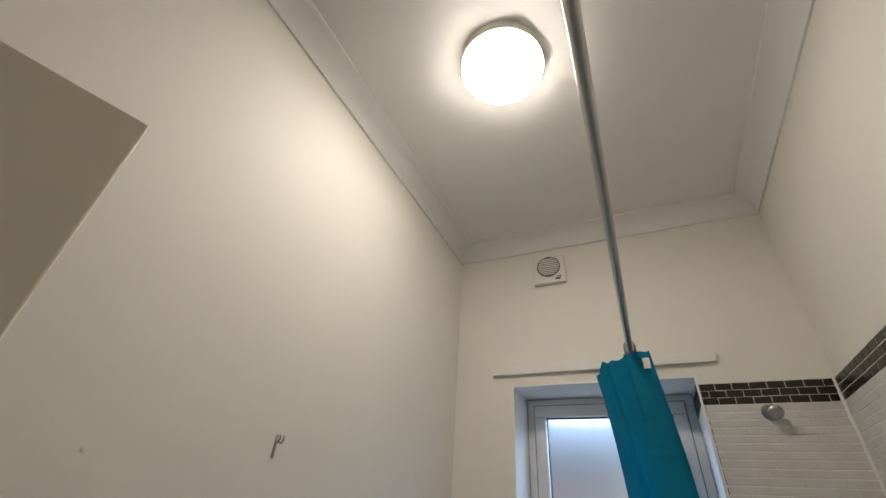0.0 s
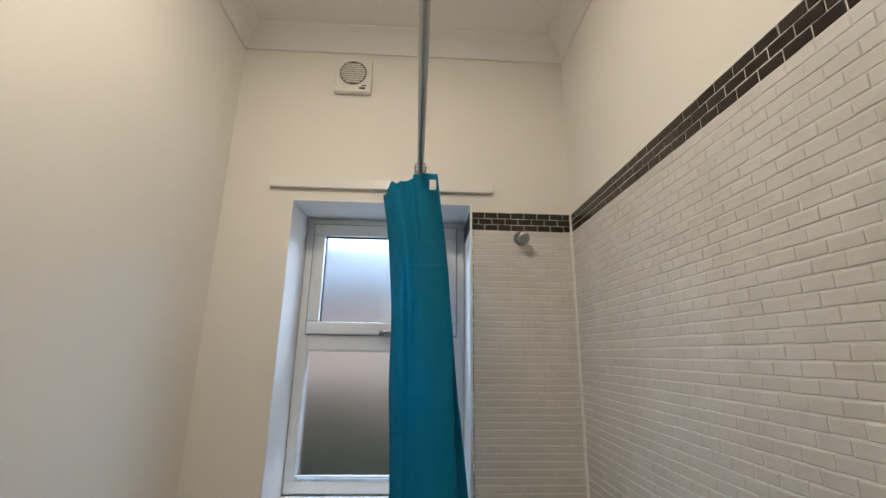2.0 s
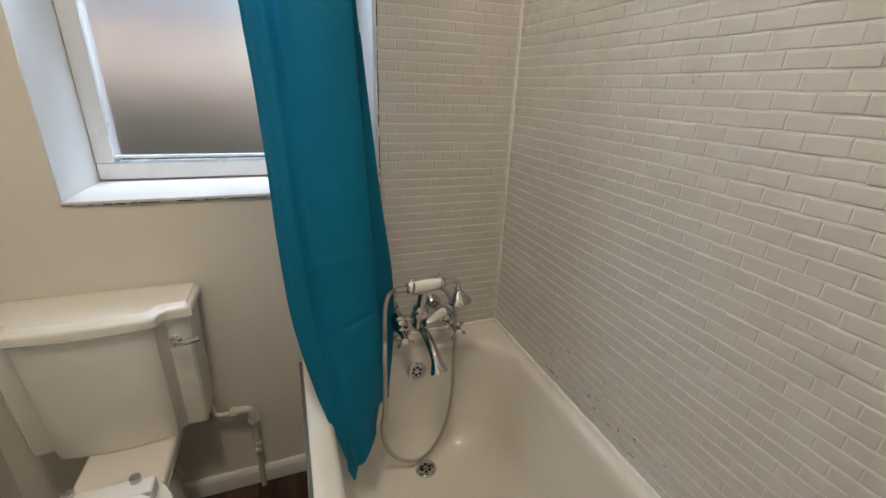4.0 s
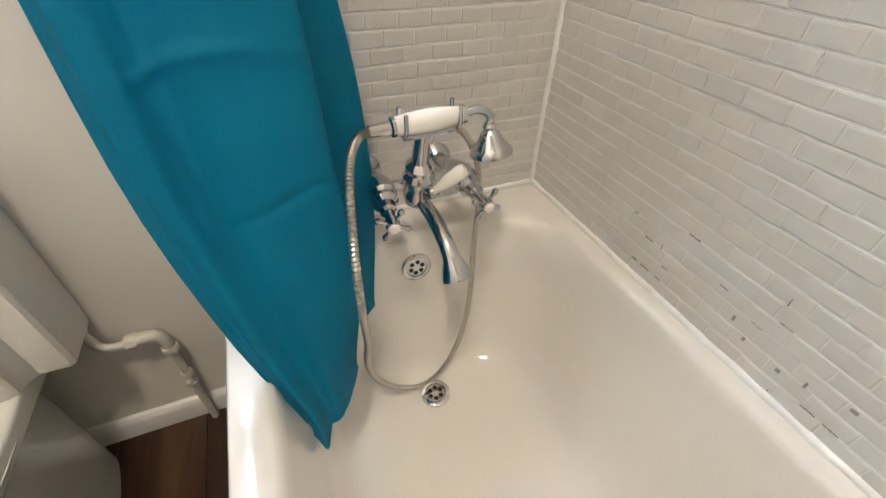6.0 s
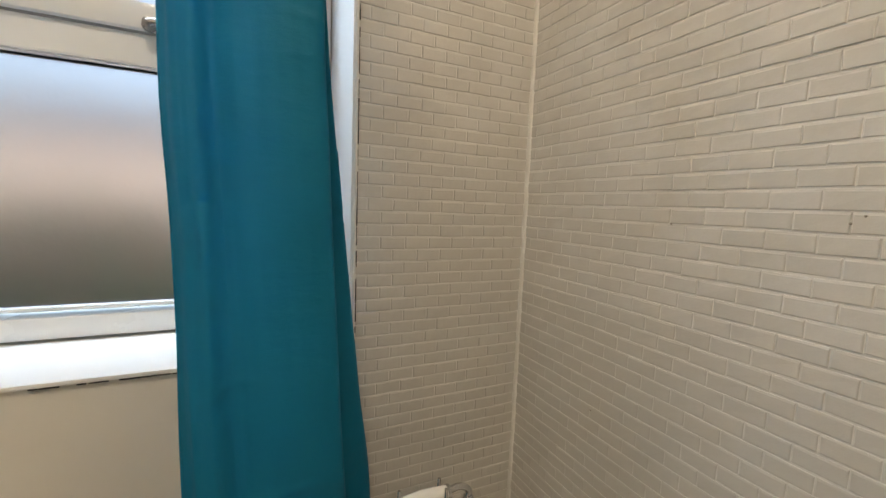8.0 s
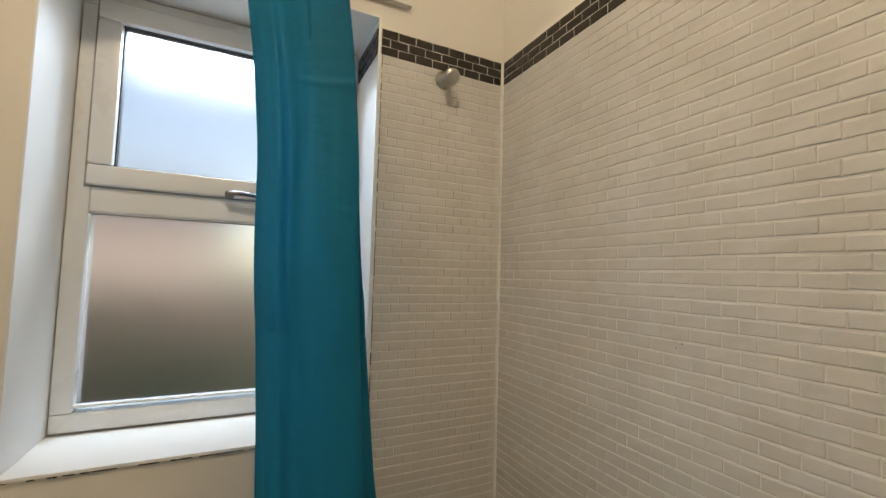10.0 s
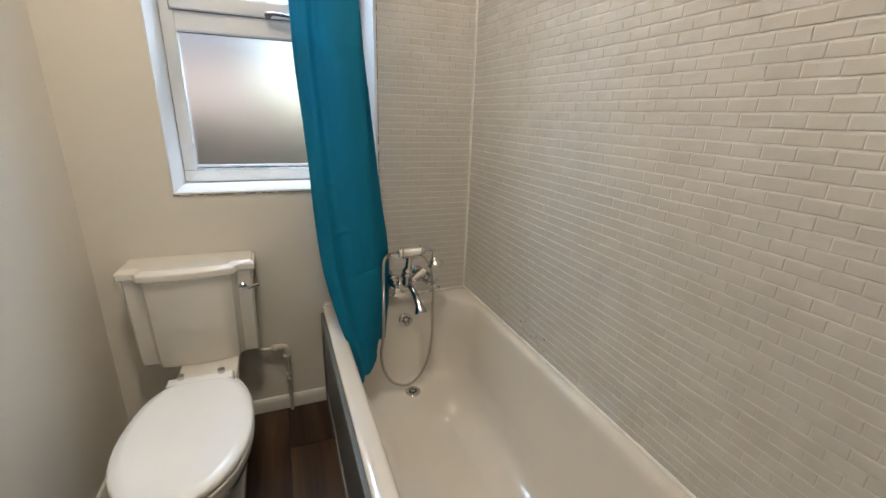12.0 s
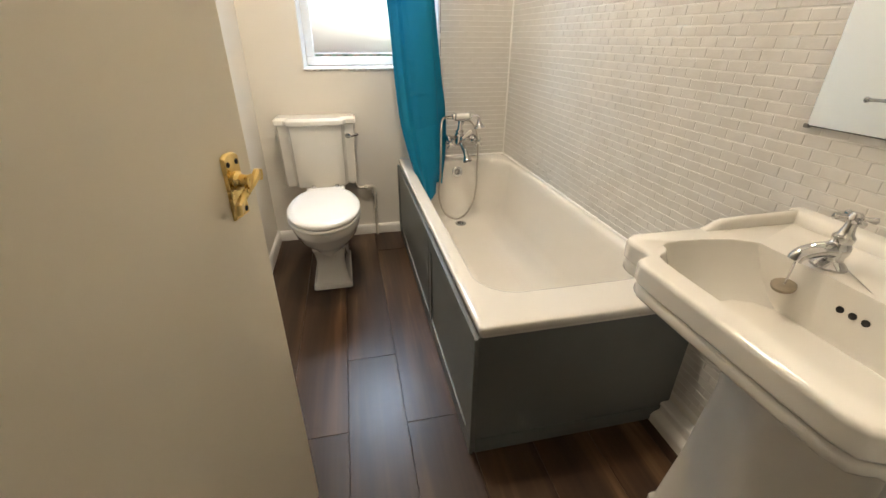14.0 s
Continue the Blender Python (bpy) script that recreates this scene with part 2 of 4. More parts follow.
        bmesh.ops.bevel(bm, geom=es, offset=bevel, segments=segs, affect="EDGES", profile=0.6)
    return bm


def boxes(*specs, bevel=0.0, segs=2):
    bm = bmesh.new()
    for s in specs:
        box(bm, *s, bevel=bevel, segs=segs)
    return bm


def loft(rings, close0=True, close1=True, bm=None):
    """Skin through rings of equal point count."""
    bm = bm or bmesh.new()
    vr = [[bm.verts.new(p) for p in r] for r in rings]
    n = len(vr[0])
    for a, b in zip(vr, vr[1:]):
        for i in range(n):
            j = (i + 1) % n
            bm.faces.new((a[i], a[j], b[j], b[i]))
    if close0:
        bm.faces.new(list(reversed(vr[0])))
    if close1:
        bm.faces.new(vr[-1])
    return bm


def rrect(x0, x1, y0, y1, r, z, n=12):
    """Rounded rectangle of 4 n points at height z."""
    pts = []
    r = min(r, (x1 - x0) / 2 - 1e-4, (y1 - y0) / 2 - 1e-4)
    for cx, cy, a0 in ((x1 - r, y1 - r, 0), (x0 + r, y1 - r, 90), (x0 + r, y0 + r, 180), (x1 - r, y0 + r, 270)):
        for i in range(n):
            a = radians(a0 + 90 * i / (n - 1))
            pts.append((cx + r * math.cos(a), cy + r * math.sin(a), z))
    return pts


def lathe(profile, origin, axis, n=20, bm=None):
    """Turned body: profile of (radius, along) round an axis from origin."""
    axis = Vector(axis).normalized()
    q = axis.to_track_quat("Z", "Y")
    o = Vector(origin)
    rings = []
    for r, h in profile:
        rings.append([tuple(o + q @ Vector((max(r, 1e-5) * math.cos(2 * math.pi * i / n), max(r, 1e-5) * math.sin(2 * math.pi * i / n), h))) for i in range(n)])
    return loft(rings, True, True, bm)


def smooth_path(points, steps=8):
    """Catmull-Rom through the points."""
    P = [Vector(p) for p in points]
    P = [P[0] * 2 - P[1]] + P + [P[-1] * 2 - P[-2]]
    out = []
    for i in range(1, len(P) - 2):
        for k in range(steps):
            t = k / steps
            a, b, c, d = P[i - 1:i + 3]
            out.append(0.5 * ((2 * b) + (c - a) * t + (2 * a - 5 * b + 4 * c - d) * t * t + (3 * b - a - 3 * c + d) * t ** 3))
    out.append(P[-2])
    return out


def tube(points, radius, n=12, bm=None, steps=8, ribs=0.0):
    """Round bar along a smooth path; radius may be a number or one for each point of the path's ends."""
    path = smooth_path(points, steps) if steps > 1 else [Vector(p) for p in points]
    up = None
    rings = []
    last = len(path) - 1
    for i, p in enumerate(path):
        d = (path[min(i + 1, last)] - path[max(i - 1, 0)]).normalized()
        if up is None:
            up = d.orthogonal().normalized()
        up = (up - d * up.dot(d)).normalized()
        side = d.cross(up)
        r = radius if isinstance(radius, float) else radius[0] + (radius[1] - radius[0]) * i / last
        if ribs and i % 2:
            r *= 1 - ribs
        rings.append([tuple(p + up * (r * math.cos(2 * math.pi * k / n)) + side * (r * math.sin(2 * math.pi * k / n))) for k in range(n)])
    return loft(rings, True, True, bm)


def extrude_profile(profile, p0, p1, out, up=(0, 0, 1)):
    """Strip of a section (out, up) swept straight from p0 to p1."""
    out, up, p0, p1 = Vector(out), Vector(up), Vector(p0), Vector(p1)
    return loft([[tuple(p + out * a + up * b) for a, b in profile] for p in (p0, p1)])


# ---- structure ----
def structure(name, bm, material, label, category, smooth=0.0, parent=None):
    return tagged(finish(name, bm, material, parent, "", smooth), label, category, "", "structure")


floor = structure("floor", boxes((WEST, EAST, SOUTH - THICK, NORTH, -0.10, -0.008)), DARK,
                  "dark walnut laminate plank floor with satin sheen", "floor")

wall_north = structure("wall_north", boxes(
    (WEST - THICK, WIN_X0, NORTH, NORTH + NORTH_T, -0.1, CEILING + 0.1),
    (WIN_X1, EAST + THICK, NORTH, NORTH + NORTH_T, -0.1, CEILING + 0.1),
    (WIN_X0, WIN_X1, NORTH, NORTH + NORTH_T, -0.1, WIN_Z0 - 0.004),
    (WIN_X0, WIN_X1, NORTH, NORTH + NORTH_T, WIN_Z1, CEILING + 0.1)), WALL,
    "cream painted outside wall with a deep window recess", "wall")
wall_east = structure("wall_east", boxes((EAST, EAST + THICK, SOUTH - THICK, NORTH, -0.1, CEILING + 0.1)), WALL,
                      "cream painted wall, tiled to head height in white brick mosaic", "wall")
wall_west = structure("wall_west", boxes((WEST - THICK, WEST, SOUTH - THICK, NORTH, -0.1, CEILING + 0.1)), WALL,
                      "plain cream painted plaster wall", "wall")
wall_south = structure("wall_south", boxes(
    (WEST, DOOR_X0, SOUTH - THICK, SOUTH, -0.1, CEILING + 0.1),
    (DOOR_X1, EAST, SOUTH - THICK, SOUTH, -0.1, CEILING + 0.1),
    (DOOR_X0, DOOR_X1, SOUTH - THICK, SOUTH, DOOR_H, CEILING + 0.1)), WALL,
    "cream painted wall with the doorway", "wall")
ceiling = structure("ceiling", boxes((WEST, EAST, SOUTH, NORTH, CEILING, CEILING + 0.1)), CEIL,
                    "white painted plaster ceiling", "ceiling")

# landing outside the door
structure("wall_landing", boxes(
    (-1.5, -1.4, -2.1, SOUTH - THICK, -0.1, CEILING + 0.1), (1.2, 1.3, -2.1, SOUTH - THICK, -0.1, CEILING + 0.1),
    (-1.5, 1.3, -2.2, -2.1, -0.1, CEILING + 0.1),
    (-1.4, WEST - THICK, SOUTH - THICK - 0.004, SOUTH - 0.004, -0.1, CEILING + 0.1), (EAST + THICK, 1.2, SOUTH - THICK - 0.004, SOUTH - 0.004, -0.1, CEILING + 0.1)), WALL,
    "plain cream walls of the landing", "wall")
structure("floor_landing", boxes((-1.4, 1.2, -2.1, SOUTH - THICK, -0.1, -0.002)), FLOORWOOD, "dark laminate floor of the landing", "floor")
structure("ceiling_landing", boxes((-1.4, 1.2, -2.1, SOUTH - THICK, CEILING, CEILING + 0.1)), CEIL, "white ceiling of the landing", "ceiling")

# coving: a hollow curve with a small bead on each edge
COVE = 0.082
cove = [(0, 0), (COVE, 0), (COVE, -0.006)]
for k in range(9):
    a = radians(90 * k / 8)
    cove.append((COVE - 0.004 - (COVE - 0.010) * math.sin(a), -0.008 - (COVE - 0.010) * (1 - math.cos(a))))
cove += [(0.005, -COVE), (0, -COVE)]
for nm, p0, p1, out in (("north", (WEST, NORTH, CEILING), (EAST, NORTH, CEILING), (0, -1, 0)),
                        ("east", (EAST, SOUTH, CEILING), (EAST, NORTH, CEILING), (-1, 0, 0)),
                        ("west", (WEST, SOUTH, CEILING), (WEST, NORTH, CEILING), (1, 0, 0)),
                        ("south", (WEST, SOUTH, CEILING), (EAST, SOUTH, CEILING), (0, 1, 0))):
    structure("trim_coving_" + nm, extrude_profile(cove, p0, p1, out), CEIL, "white plaster coving with beaded edges", "coving", 30.0)

# thin shadow-catching bead where coving meets wall
for nm, spec in (("north", (WEST, EAST, NORTH - 0.009, NORTH, CEILING - COVE - 0.007, CEILING - COVE)),
                 ("east", (EAST - 0.009, EAST, SOUTH, NORTH, CEILING - COVE - 0.007, CEILING - COVE)),
                 ("west", (WEST, WEST + 0.009, SOUTH, NORTH, CEILING - COVE - 0.007, CEILING - COVE))):
    structure("trim_bead_" + nm, boxes(spec, bevel=0.002), CEIL, "painted bead under the coving", "trim")

SKIRT = [(0, 0), (0.016, 0), (0.016, 0.045), (0.013, 0.053), (0.008, 0.060), (0, 0.063)]
TALL = [(0, 0), (0.066, 0), (0.066, 0.026), (0.062, 0.033), (0.050, 0.040), (0.039, 0.044), (0.036, 0.050), (0.036, 0.064), (0.031, 0.070), (0, 0.072)]
structure("baseboard_west", extrude_profile([(a, b * 1.12) for a, b in SKIRT], (WEST, SOUTH, 0), (WEST, NORTH, 0), (1, 0, 0)), GLOSS, "white gloss skirting board with scuffed top", "skirting", 30.0)
structure("baseboard_north", extrude_profile(SKIRT, (WEST + 0.016, NORTH, 0), (-0.02, NORTH, 0), (0, -1, 0)), GLOSS, "low white skirting board behind the toilet", "skirting", 30.0)
structure("baseboard_east", extrude_profile(TALL, (EAST, SOUTH, 0), (EAST, 0.212, 0), (-1, 0, 0)), GLOSS, "tall moulded white skirting board under the basin", "skirting", 30.0)


# ---- window ----
def ring_frame(x0, x1, z0, z1, w, y0, y1, bevel=0.006):
    bm = bmesh.new()
    for s in ((x0, x1, y0, y1, z1 - w, z1), (x0, x1, y0, y1, z0, z0 + w), (x0, x0 + w, y0, y1, z0 + w, z1 - w), (x1 - w, x1, y0, y1, z0 + w, z1 - w)):
        box(bm, *s, bevel=bevel)
    return bm


FY = 2.140                                  # inner face of the frame
window = thing("window_1", "white plastic window with frosted panes and top casement", "window")
window["kind"] = "structure"
X0, X1 = WIN_X0 + 0.002, WIN_X1 - 0.002
part("window_frame", ring_frame(X0, X1, 0.997, WIN_Z1 - 0.002, 0.046, FY, FY + 0.065), UPVC, window)
part("transom", boxes((X0 + 0.045, X1 - 0.045, FY + 0.001, FY + 0.064, 1.557, 1.631), bevel=0.006), UPVC, window)
casement = part("casement", ring_frame(-0.459, 0.196, 1.626, 2.124, 0.054, FY - 0.016, FY + 0.05, 0.010), UPVC, window, "top-hung opening casement")
part("upper_gasket", ring_frame(-0.408, 0.145, 1.677, 2.073, 0.006, FY + 0.004, FY + 0.03, 0.0), GASKET, casement)
# solid grey ring that draws the shadow gap round the casement
part("casement_shadow_gap", ring_frame(-0.464, 0.201, 1.621, 2.129, 0.005, FY - 0.001, FY + 0.03, 0.0), SHADOWGAP, window)
part("lower_gasket", ring_frame(-0.457, 0.194, 1.056, 1.559, 0.006, FY + 0.012, FY + 0.04, 0.0), GASKET, window)
for nm, par, spec in (("upper_pane", casement, (-0.407, 0.144, FY + 0.018, FY + 0.026, 1.678, 2.072)), ("lower_pane", window, (-0.456, 0.193, FY + 0.026, FY + 0.034, 1.057, 1.558))):
    pane = part(nm, boxes(spec), GLASS, par, "frosted glass pane")
    pane.visible_shadow = False
# sloping glazing beads round the lower pane
bead = bmesh.new()
for s in ((-0.459, 0.196, FY + 0.006, FY + 0.026, 1.553, 1.5585), (-0.459, 0.196, FY + 0.006, FY + 0.026, 1.055, 1.0625), (-0.459, -0.4515, FY + 0.006, FY + 0.026, 1.0625, 1.553), (0.1885, 0.196, FY + 0.006, FY + 0.026, 1.0625, 1.553)):
    box(bead, *s, bevel=0.002)
part("glazing_bead", bead, UPVC, window)
handle = part("casement_handle", lathe([(0.0, 0), (0.013, 0), (0.013, 0.006), (0.009, 0.014), (0.009, 0.024), (0.0, 0.026)], (-0.128, FY - 0.016, 1.634), (0, -1, 0), 16), PEWTER, window, "small dull metal casement handle")
part("lever", tube([(-0.128, FY - 0.036, 1.634), (-0.105, FY - 0.040, 1.636), (-0.070, FY - 0.040, 1.634), (-0.035, FY - 0.038, 1.630)], (0.008, 0.006), 10), PEWTER, handle)
# recess linings and sill
lining = bmesh.new()
box(lining, WIN_X0 - 0.006, WIN_X0 + 0.001, NORTH - 0.004, FY, WIN_Z0, WIN_Z1 + 0.004, 0.002)
box(lining, WIN_X1 - 0.001, WIN_X1 + 0.006, NORTH - 0.004, FY, WIN_Z0, WIN_Z1 + 0.004, 0.002)
box(lining, WIN_X0 + 0.001, WIN_X1 - 0.001, NORTH - 0.004, FY, WIN_Z1 - 0.001, WIN_Z1 + 0.006, 0.002)
part("recess_lining", lining, REVEAL, window, "white painted recess lining")
sill = part("window_sill", boxes((WIN_X0 - 0.006, WIN_X1 + 0.006, NORTH - 0.006, FY, WIN_Z0 - 0.008, WIN_Z0), bevel=0.002), REVEAL, window, "white sill set with small painted tiles")

# painted batten above the window
batten = tagged(finish("curtain_batten", boxes((-0.594, 0.329, NORTH - 0.020, NORTH, 2.211, 2.250), bevel=0.002), GLOSS), "long white painted timber batten above the window", "batten")

# ---- door ----
DOOR_Y1, DOOR_Y0, DOOR_FACE = 0.762, 0.0, 0.0   # in the leaf's own axes, hinge at the origin
door = thing("door_1", "plain cream flush door standing open with brass handle", "door")
door["kind"] = "structure"
door.matrix_basis = pose(-0.702, -0.556, 0, 0, 0, -18.0)
part("door_leaf", boxes((DOOR_FACE - 0.038, DOOR_FACE, DOOR_Y0, DOOR_Y1, 0.006, 1.987), bevel=0.0025), DOORPAINT, door, smooth=30.0)


def door_furniture(side):
    s, f = side, (DOOR_FACE if side > 0 else DOOR_FACE - 0.038)
    y, z = DOOR_Y1 - 0.063, 0.930
    bm = bmesh.new()
    outline = []
    w, h = 0.020, 0.052
    for yy, zz in ((-w, -h), (w, -h), (w, h), (0.010, h + 0.005), (-0.010, h + 0.005), (-w, h)):
        outline.append((y + yy, z - 0.012 + zz))
    loft([[(f + s * d, y + (a - y) * k, z + (b - z) * k) for a, b in outline] for d, k in ((0.0, 1.0), (0.004, 1.0), (0.007, 0.95))], bm=bm)
    plate = part("backplate", bm, BRASS, door, "brass backplate with four screws")
    for dy in (-0.012, 0.012):
        for dz in (-0.053, 0.029):
            part("screw", lathe([(0.0, 0), (0.0046, 0), (0.0046, 0.0015), (0.0, 0.002)], (f + s * 0.0062, y + dy, z + dz), (s, 0, 0), 10), DARK, plate)
    lv = part("lever_handle", lathe([(0.0, 0), (0.016, 0), (0.016, 0.006), (0.011, 0.010), (0.010, 0.022), (0.012, 0.027), (0.0, 0.029)], (f + s * 0.006, y, z), (s, 0, 0), 18), BRASS, door, "scrolled brass lever handle")
    # flat scrolled lever running back from the spindle
    c = smooth_path([(0, y + 0.032, z + 0.002), (0, y + 0.018, z + 0.004), (0, y + 0.002, z - 0.008), (0, y - 0.018, z - 0.024), (0, y - 0.032, z - 0.033), (0, y - 0.046, z - 0.034)], 6)
    rings = []
    for i, p in enumerate(c):
        k = i / (len(c) - 1)
        hh = 0.0075 + 0.0025 * math.cos(k * math.pi * 2)
        xx = f + s * (0.028 + 0.005 * math.sin(k * math.pi * 2.2))
        rings.append([(xx + s * a, p.y, p.z + b) for a, b in ((-0.004, -hh), (0.002, -hh * 1.05), (0.006, -hh * 0.5), (0.006, hh * 0.5), (0.002, hh * 1.05), (-0.004, hh))])
    part("lever_blade", loft(rings), BRASS, lv)
    for yy, zz in ((y + 0.032, z + 0.002), (y - 0.046, z - 0.034)):
        part("scroll_end", lathe([(0.0, -0.010), (0.006, -0.009), (0.007, 0), (0.006, 0.009), (0.0, 0.010)], (f + s * 0.030, yy, zz), (0, 0.2, 1), 14), BRASS, lv)


door_furniture(1)
part("latch_plate", boxes((DOOR_FACE - 0.030, DOOR_FACE - 0.008, DOOR_Y1 - 0.001, DOOR_Y1 + 0.0015, 0.86, 0.96)), BRASS, door)
for hz in (0.22, 1.72):
    part("hinge", lathe([(0, 0), (0.006, 0), (0.006, 0.08), (0, 0.08)], (DOOR_FACE - 0.020, DOOR_Y0 - 0.005, hz), (0, 0, 1), 10), BRASS, door)
structure("trim_door_lining", boxes((DOOR_X0, DOOR_X0 + 0.012, SOUTH - THICK, SOUTH + 0.004, 0, DOOR_H), (DOOR_X1 - 0.012, DOOR_X1, SOUTH - THICK, SOUTH + 0.004, 0, DOOR_H), (DOOR_X0 + 0.012, DOOR_X1 - 0.012, SOUTH - THICK, SOUTH + 0.004, DOOR_H - 0.012, DOOR_H), bevel=0.002), GLOSS, "white gloss door lining", "door frame")

# ---- bath ----
BX0, BX1, BY0, BY1 = -0.014, EAST - 0.003, 0.196, NORTH - 0.003
bath = thing("bathtub", "white acrylic bathtub with rounded well and wide rim", "bathtub")


def bath_ring(inset, z, x0=None):
    a, b, c, d, r = inset
    return rrect(BX0 + a, BX1 - b, BY0 + c, BY1 - d, r, z, 16)


rings = [bath_ring(s, z) for s, z in (
    ((0.014, 0.004, 0.014, 0.004, 0.010), RIM - 0.036), ((0.006, 0.0, 0.006, 0.0, 0.012), RIM - 0.035), ((0.005, 0.0, 0.005, 0.0, 0.012), RIM - 0.025), ((0.001, 0.0, 0.001, 0.0, 0.013), RIM - 0.022), ((0.0, 0.0, 0.0, 0.0, 0.014), RIM - 0.010), ((0.0, 0.0, 0.0, 0.0, 0.014), RIM - 0.0065), ((0.0015, 0.001, 0.0015, 0.001, 0.015), RIM - 0.002), ((0.005, 0.003, 0.005, 0.003, 0.016), RIM),
    ((0.020, 0.012, 0.024, 0.020, 0.030), RIM + 0.001), ((0.048, 0.028, 0.138, 0.086, 0.122), RIM), ((0.056, 0.035, 0.149, 0.098, 0.130), RIM - 0.004), ((0.061, 0.040, 0.156, 0.105, 0.135), RIM - 0.013),
    ((0.065, 0.044, 0.166, 0.110, 0.140), RIM - 0.035), ((0.073, 0.051, 0.190, 0.115, 0.145), RIM - 0.080), ((0.092, 0.068, 0.250, 0.125, 0.150), RIM - 0.18), ((0.108, 0.085, 0.315, 0.138, 0.150), RIM - 0.27),
    ((0.130, 0.108, 0.370, 0.152, 0.145), RIM - 0.325), ((0.165, 0.145, 0.420, 0.178, 0.130), RIM - 0.352), ((0.205, 0.190, 0.480, 0.215, 0.110), RIM - 0.362), ((0.26, 0.25, 0.62, 0.30, 0.06), RIM - 0.366))]
tub = part("tub", loft(rings, False, True), ACRYLIC, bath, smooth=50.0)
DRAIN = (0.328, 1.672, RIM - 0.362)


def grated_waste(name, centre, axis, radius, parent, label):
    w = part(name, lathe([(0.0, -0.004), (radius, -0.004), (radius, 0.0015), (radius * 0.9, 0.004), (radius * 0.68, 0.0045), (radius * 0.64, 0.002), (0.0, 0.002)], centre, axis, 24), CHROME, parent, label)
    ax = Vector(axis).normalized()
    q = ax.to_track_quat("Z", "Y")
    for i in range(6):
        a = i * math.pi / 3 + 0.3
        o = Vector(centre) + q @ Vector((math.cos(a) * radius * 0.40, math.sin(a) * radius * 0.40, 0.0022))
        part("hole", lathe([(0.0, 0), (radius * 0.15, 0), (radius * 0.15, 0.0006), (0.0, 0.0008)], o, ax, 10), DARK, w)
    return w


grated_waste("drain", DRAIN, (0, 0, 1), 0.034, bath, "round chrome waste with six holes")
grated_waste("overflow", (0.331, BY1 - 0.1165, 0.412), (0, -0.985, 0.12), 0.032, bath, "round chrome overflow grating")

panels = thing("bath_surround", "dark grey painted panels boxing in the bath", "bath surround")
PX = BX0 - 0.004
PY = BY0 + 0.010
PT = RIM - 0.037
part("side_panel", boxes((PX, PX + 0.009, PY, NORTH - 0.004, 0.004, PT), bevel=0.0015), PANELGREY, panels)
part("end_panel", boxes((PX + 0.009, EAST - 0.004, PY + 0.001, PY + 0.010, 0.004, PT), bevel=0.0015), PANELGREY, panels)
for nm, specs in (("top_rail", [(PX - 0.006, PX, PY, NORTH - 0.004, PT - 0.052, PT)]),
                  ("bottom_rail", [(PX - 0.006, PX, PY, NORTH - 0.004, 0.004, 0.062)])):
    part(nm, boxes(*specs, bevel=0.0015), PANELGREY, panels)
for y0, y1 in ((PY, PY + 0.045), (0.815, 0.862), (NORTH - 0.049, NORTH - 0.004)):
    part("stile", boxes((PX - 0.006, PX, y0, y1, 0.063, PT - 0.053), bevel=0.0015), PANELGREY, panels)
part("joint", boxes((PX - 0.0065, PX - 0.0055, 0.862, 0.8645, 0.02, PT - 0.03)), DARK, panels)
# pale strips paint the highlight along the rail's chipped top edge
for y0, y1 in ((PY + 0.10, 0.80), (0.93, 1.55)):
    part("worn_highlight_edge", boxes((PX - 0.0068, PX - 0.004, y0, y1, 0.0595, 0.0635), bevel=0.0008), PANELEDGE, panels, "chipped pale edge of the rail with its highlight painted in")
part("end_plinth", boxes((PX + 0.010, EAST - 0.006, PY - 0.004, PY + 0.001, 0.004, 0.060), bevel=0.0015), PANELGREY, panels)
part("corner_bead", boxes((PX - 0.007, PX + 0.004, PY - 0.006, PY + 0.003, 0.004, PT), bevel=0.003), PANELGREY, panels)


def bead_line(name, pts, r, label):
    path = smooth_path(pts, 1)
    n = max(2, int((path[-1] - path[0]).length / 0.02))
    p = [path[0].lerp(path[-1], i / n) + Vector((random.uniform(-1, 1), random.uniform(-1, 1), random.uniform(-1, 1))) * r * 0.16 for i in range(n + 1)]
    return structure(name, tube([tuple(v) for v in p], r, 8, steps=1), SEALANT, label, "sealant", 60.0)


bead_line("trim_sealant_corner", [(EAST - 0.006, NORTH - 0.006, RIM), (EAST - 0.006, NORTH - 0.006, BAND_Z0 + 0.08)], 0.0062, "uneven white sealant in the tiled corner")
bead_line("trim_sealant_bath_side", [(EAST - 0.005, BY0, RIM + 0.002), (EAST - 0.005, NORTH - 0.01, RIM + 0.002)], 0.007, "white sealant along the bath rim")
bead_line("trim_sealant_bath_end", [(BX0 + 0.01, NORTH - 0.005, RIM + 0.002), (EAST - 0.01, NORTH - 0.005, RIM + 0.002)], 0.006, "white sealant along the bath rim")

bead_line("trim_sealant_recess", [(WIN_X1 + 0.007, NORTH - 0.005, WIN_Z0 - 0.01), (WIN_X1 + 0.007, NORTH - 0.005, BAND_Z0)], 0.0036, "ragged white sealant where the tiles meet the window recess")


def ragged_shadow_line(name, p0, p1, axis, count, label):
    """Short dark slivers of uneven length that draw a shadow line along an edge."""
    rg = random.Random(51)
    a, b = Vector(p0), Vector(p1)
    bm = bmesh.new()
    for k in range(count):
        u = (k + rg.uniform(0.1, 0.9)) / count
        c = a.lerp(b, u)
        ln, th = rg.uniform(0.008, 0.030), rg.uniform(0.0006, 0.0013)
        h = [ln / 2 if i == axis else th for i in range(3)]
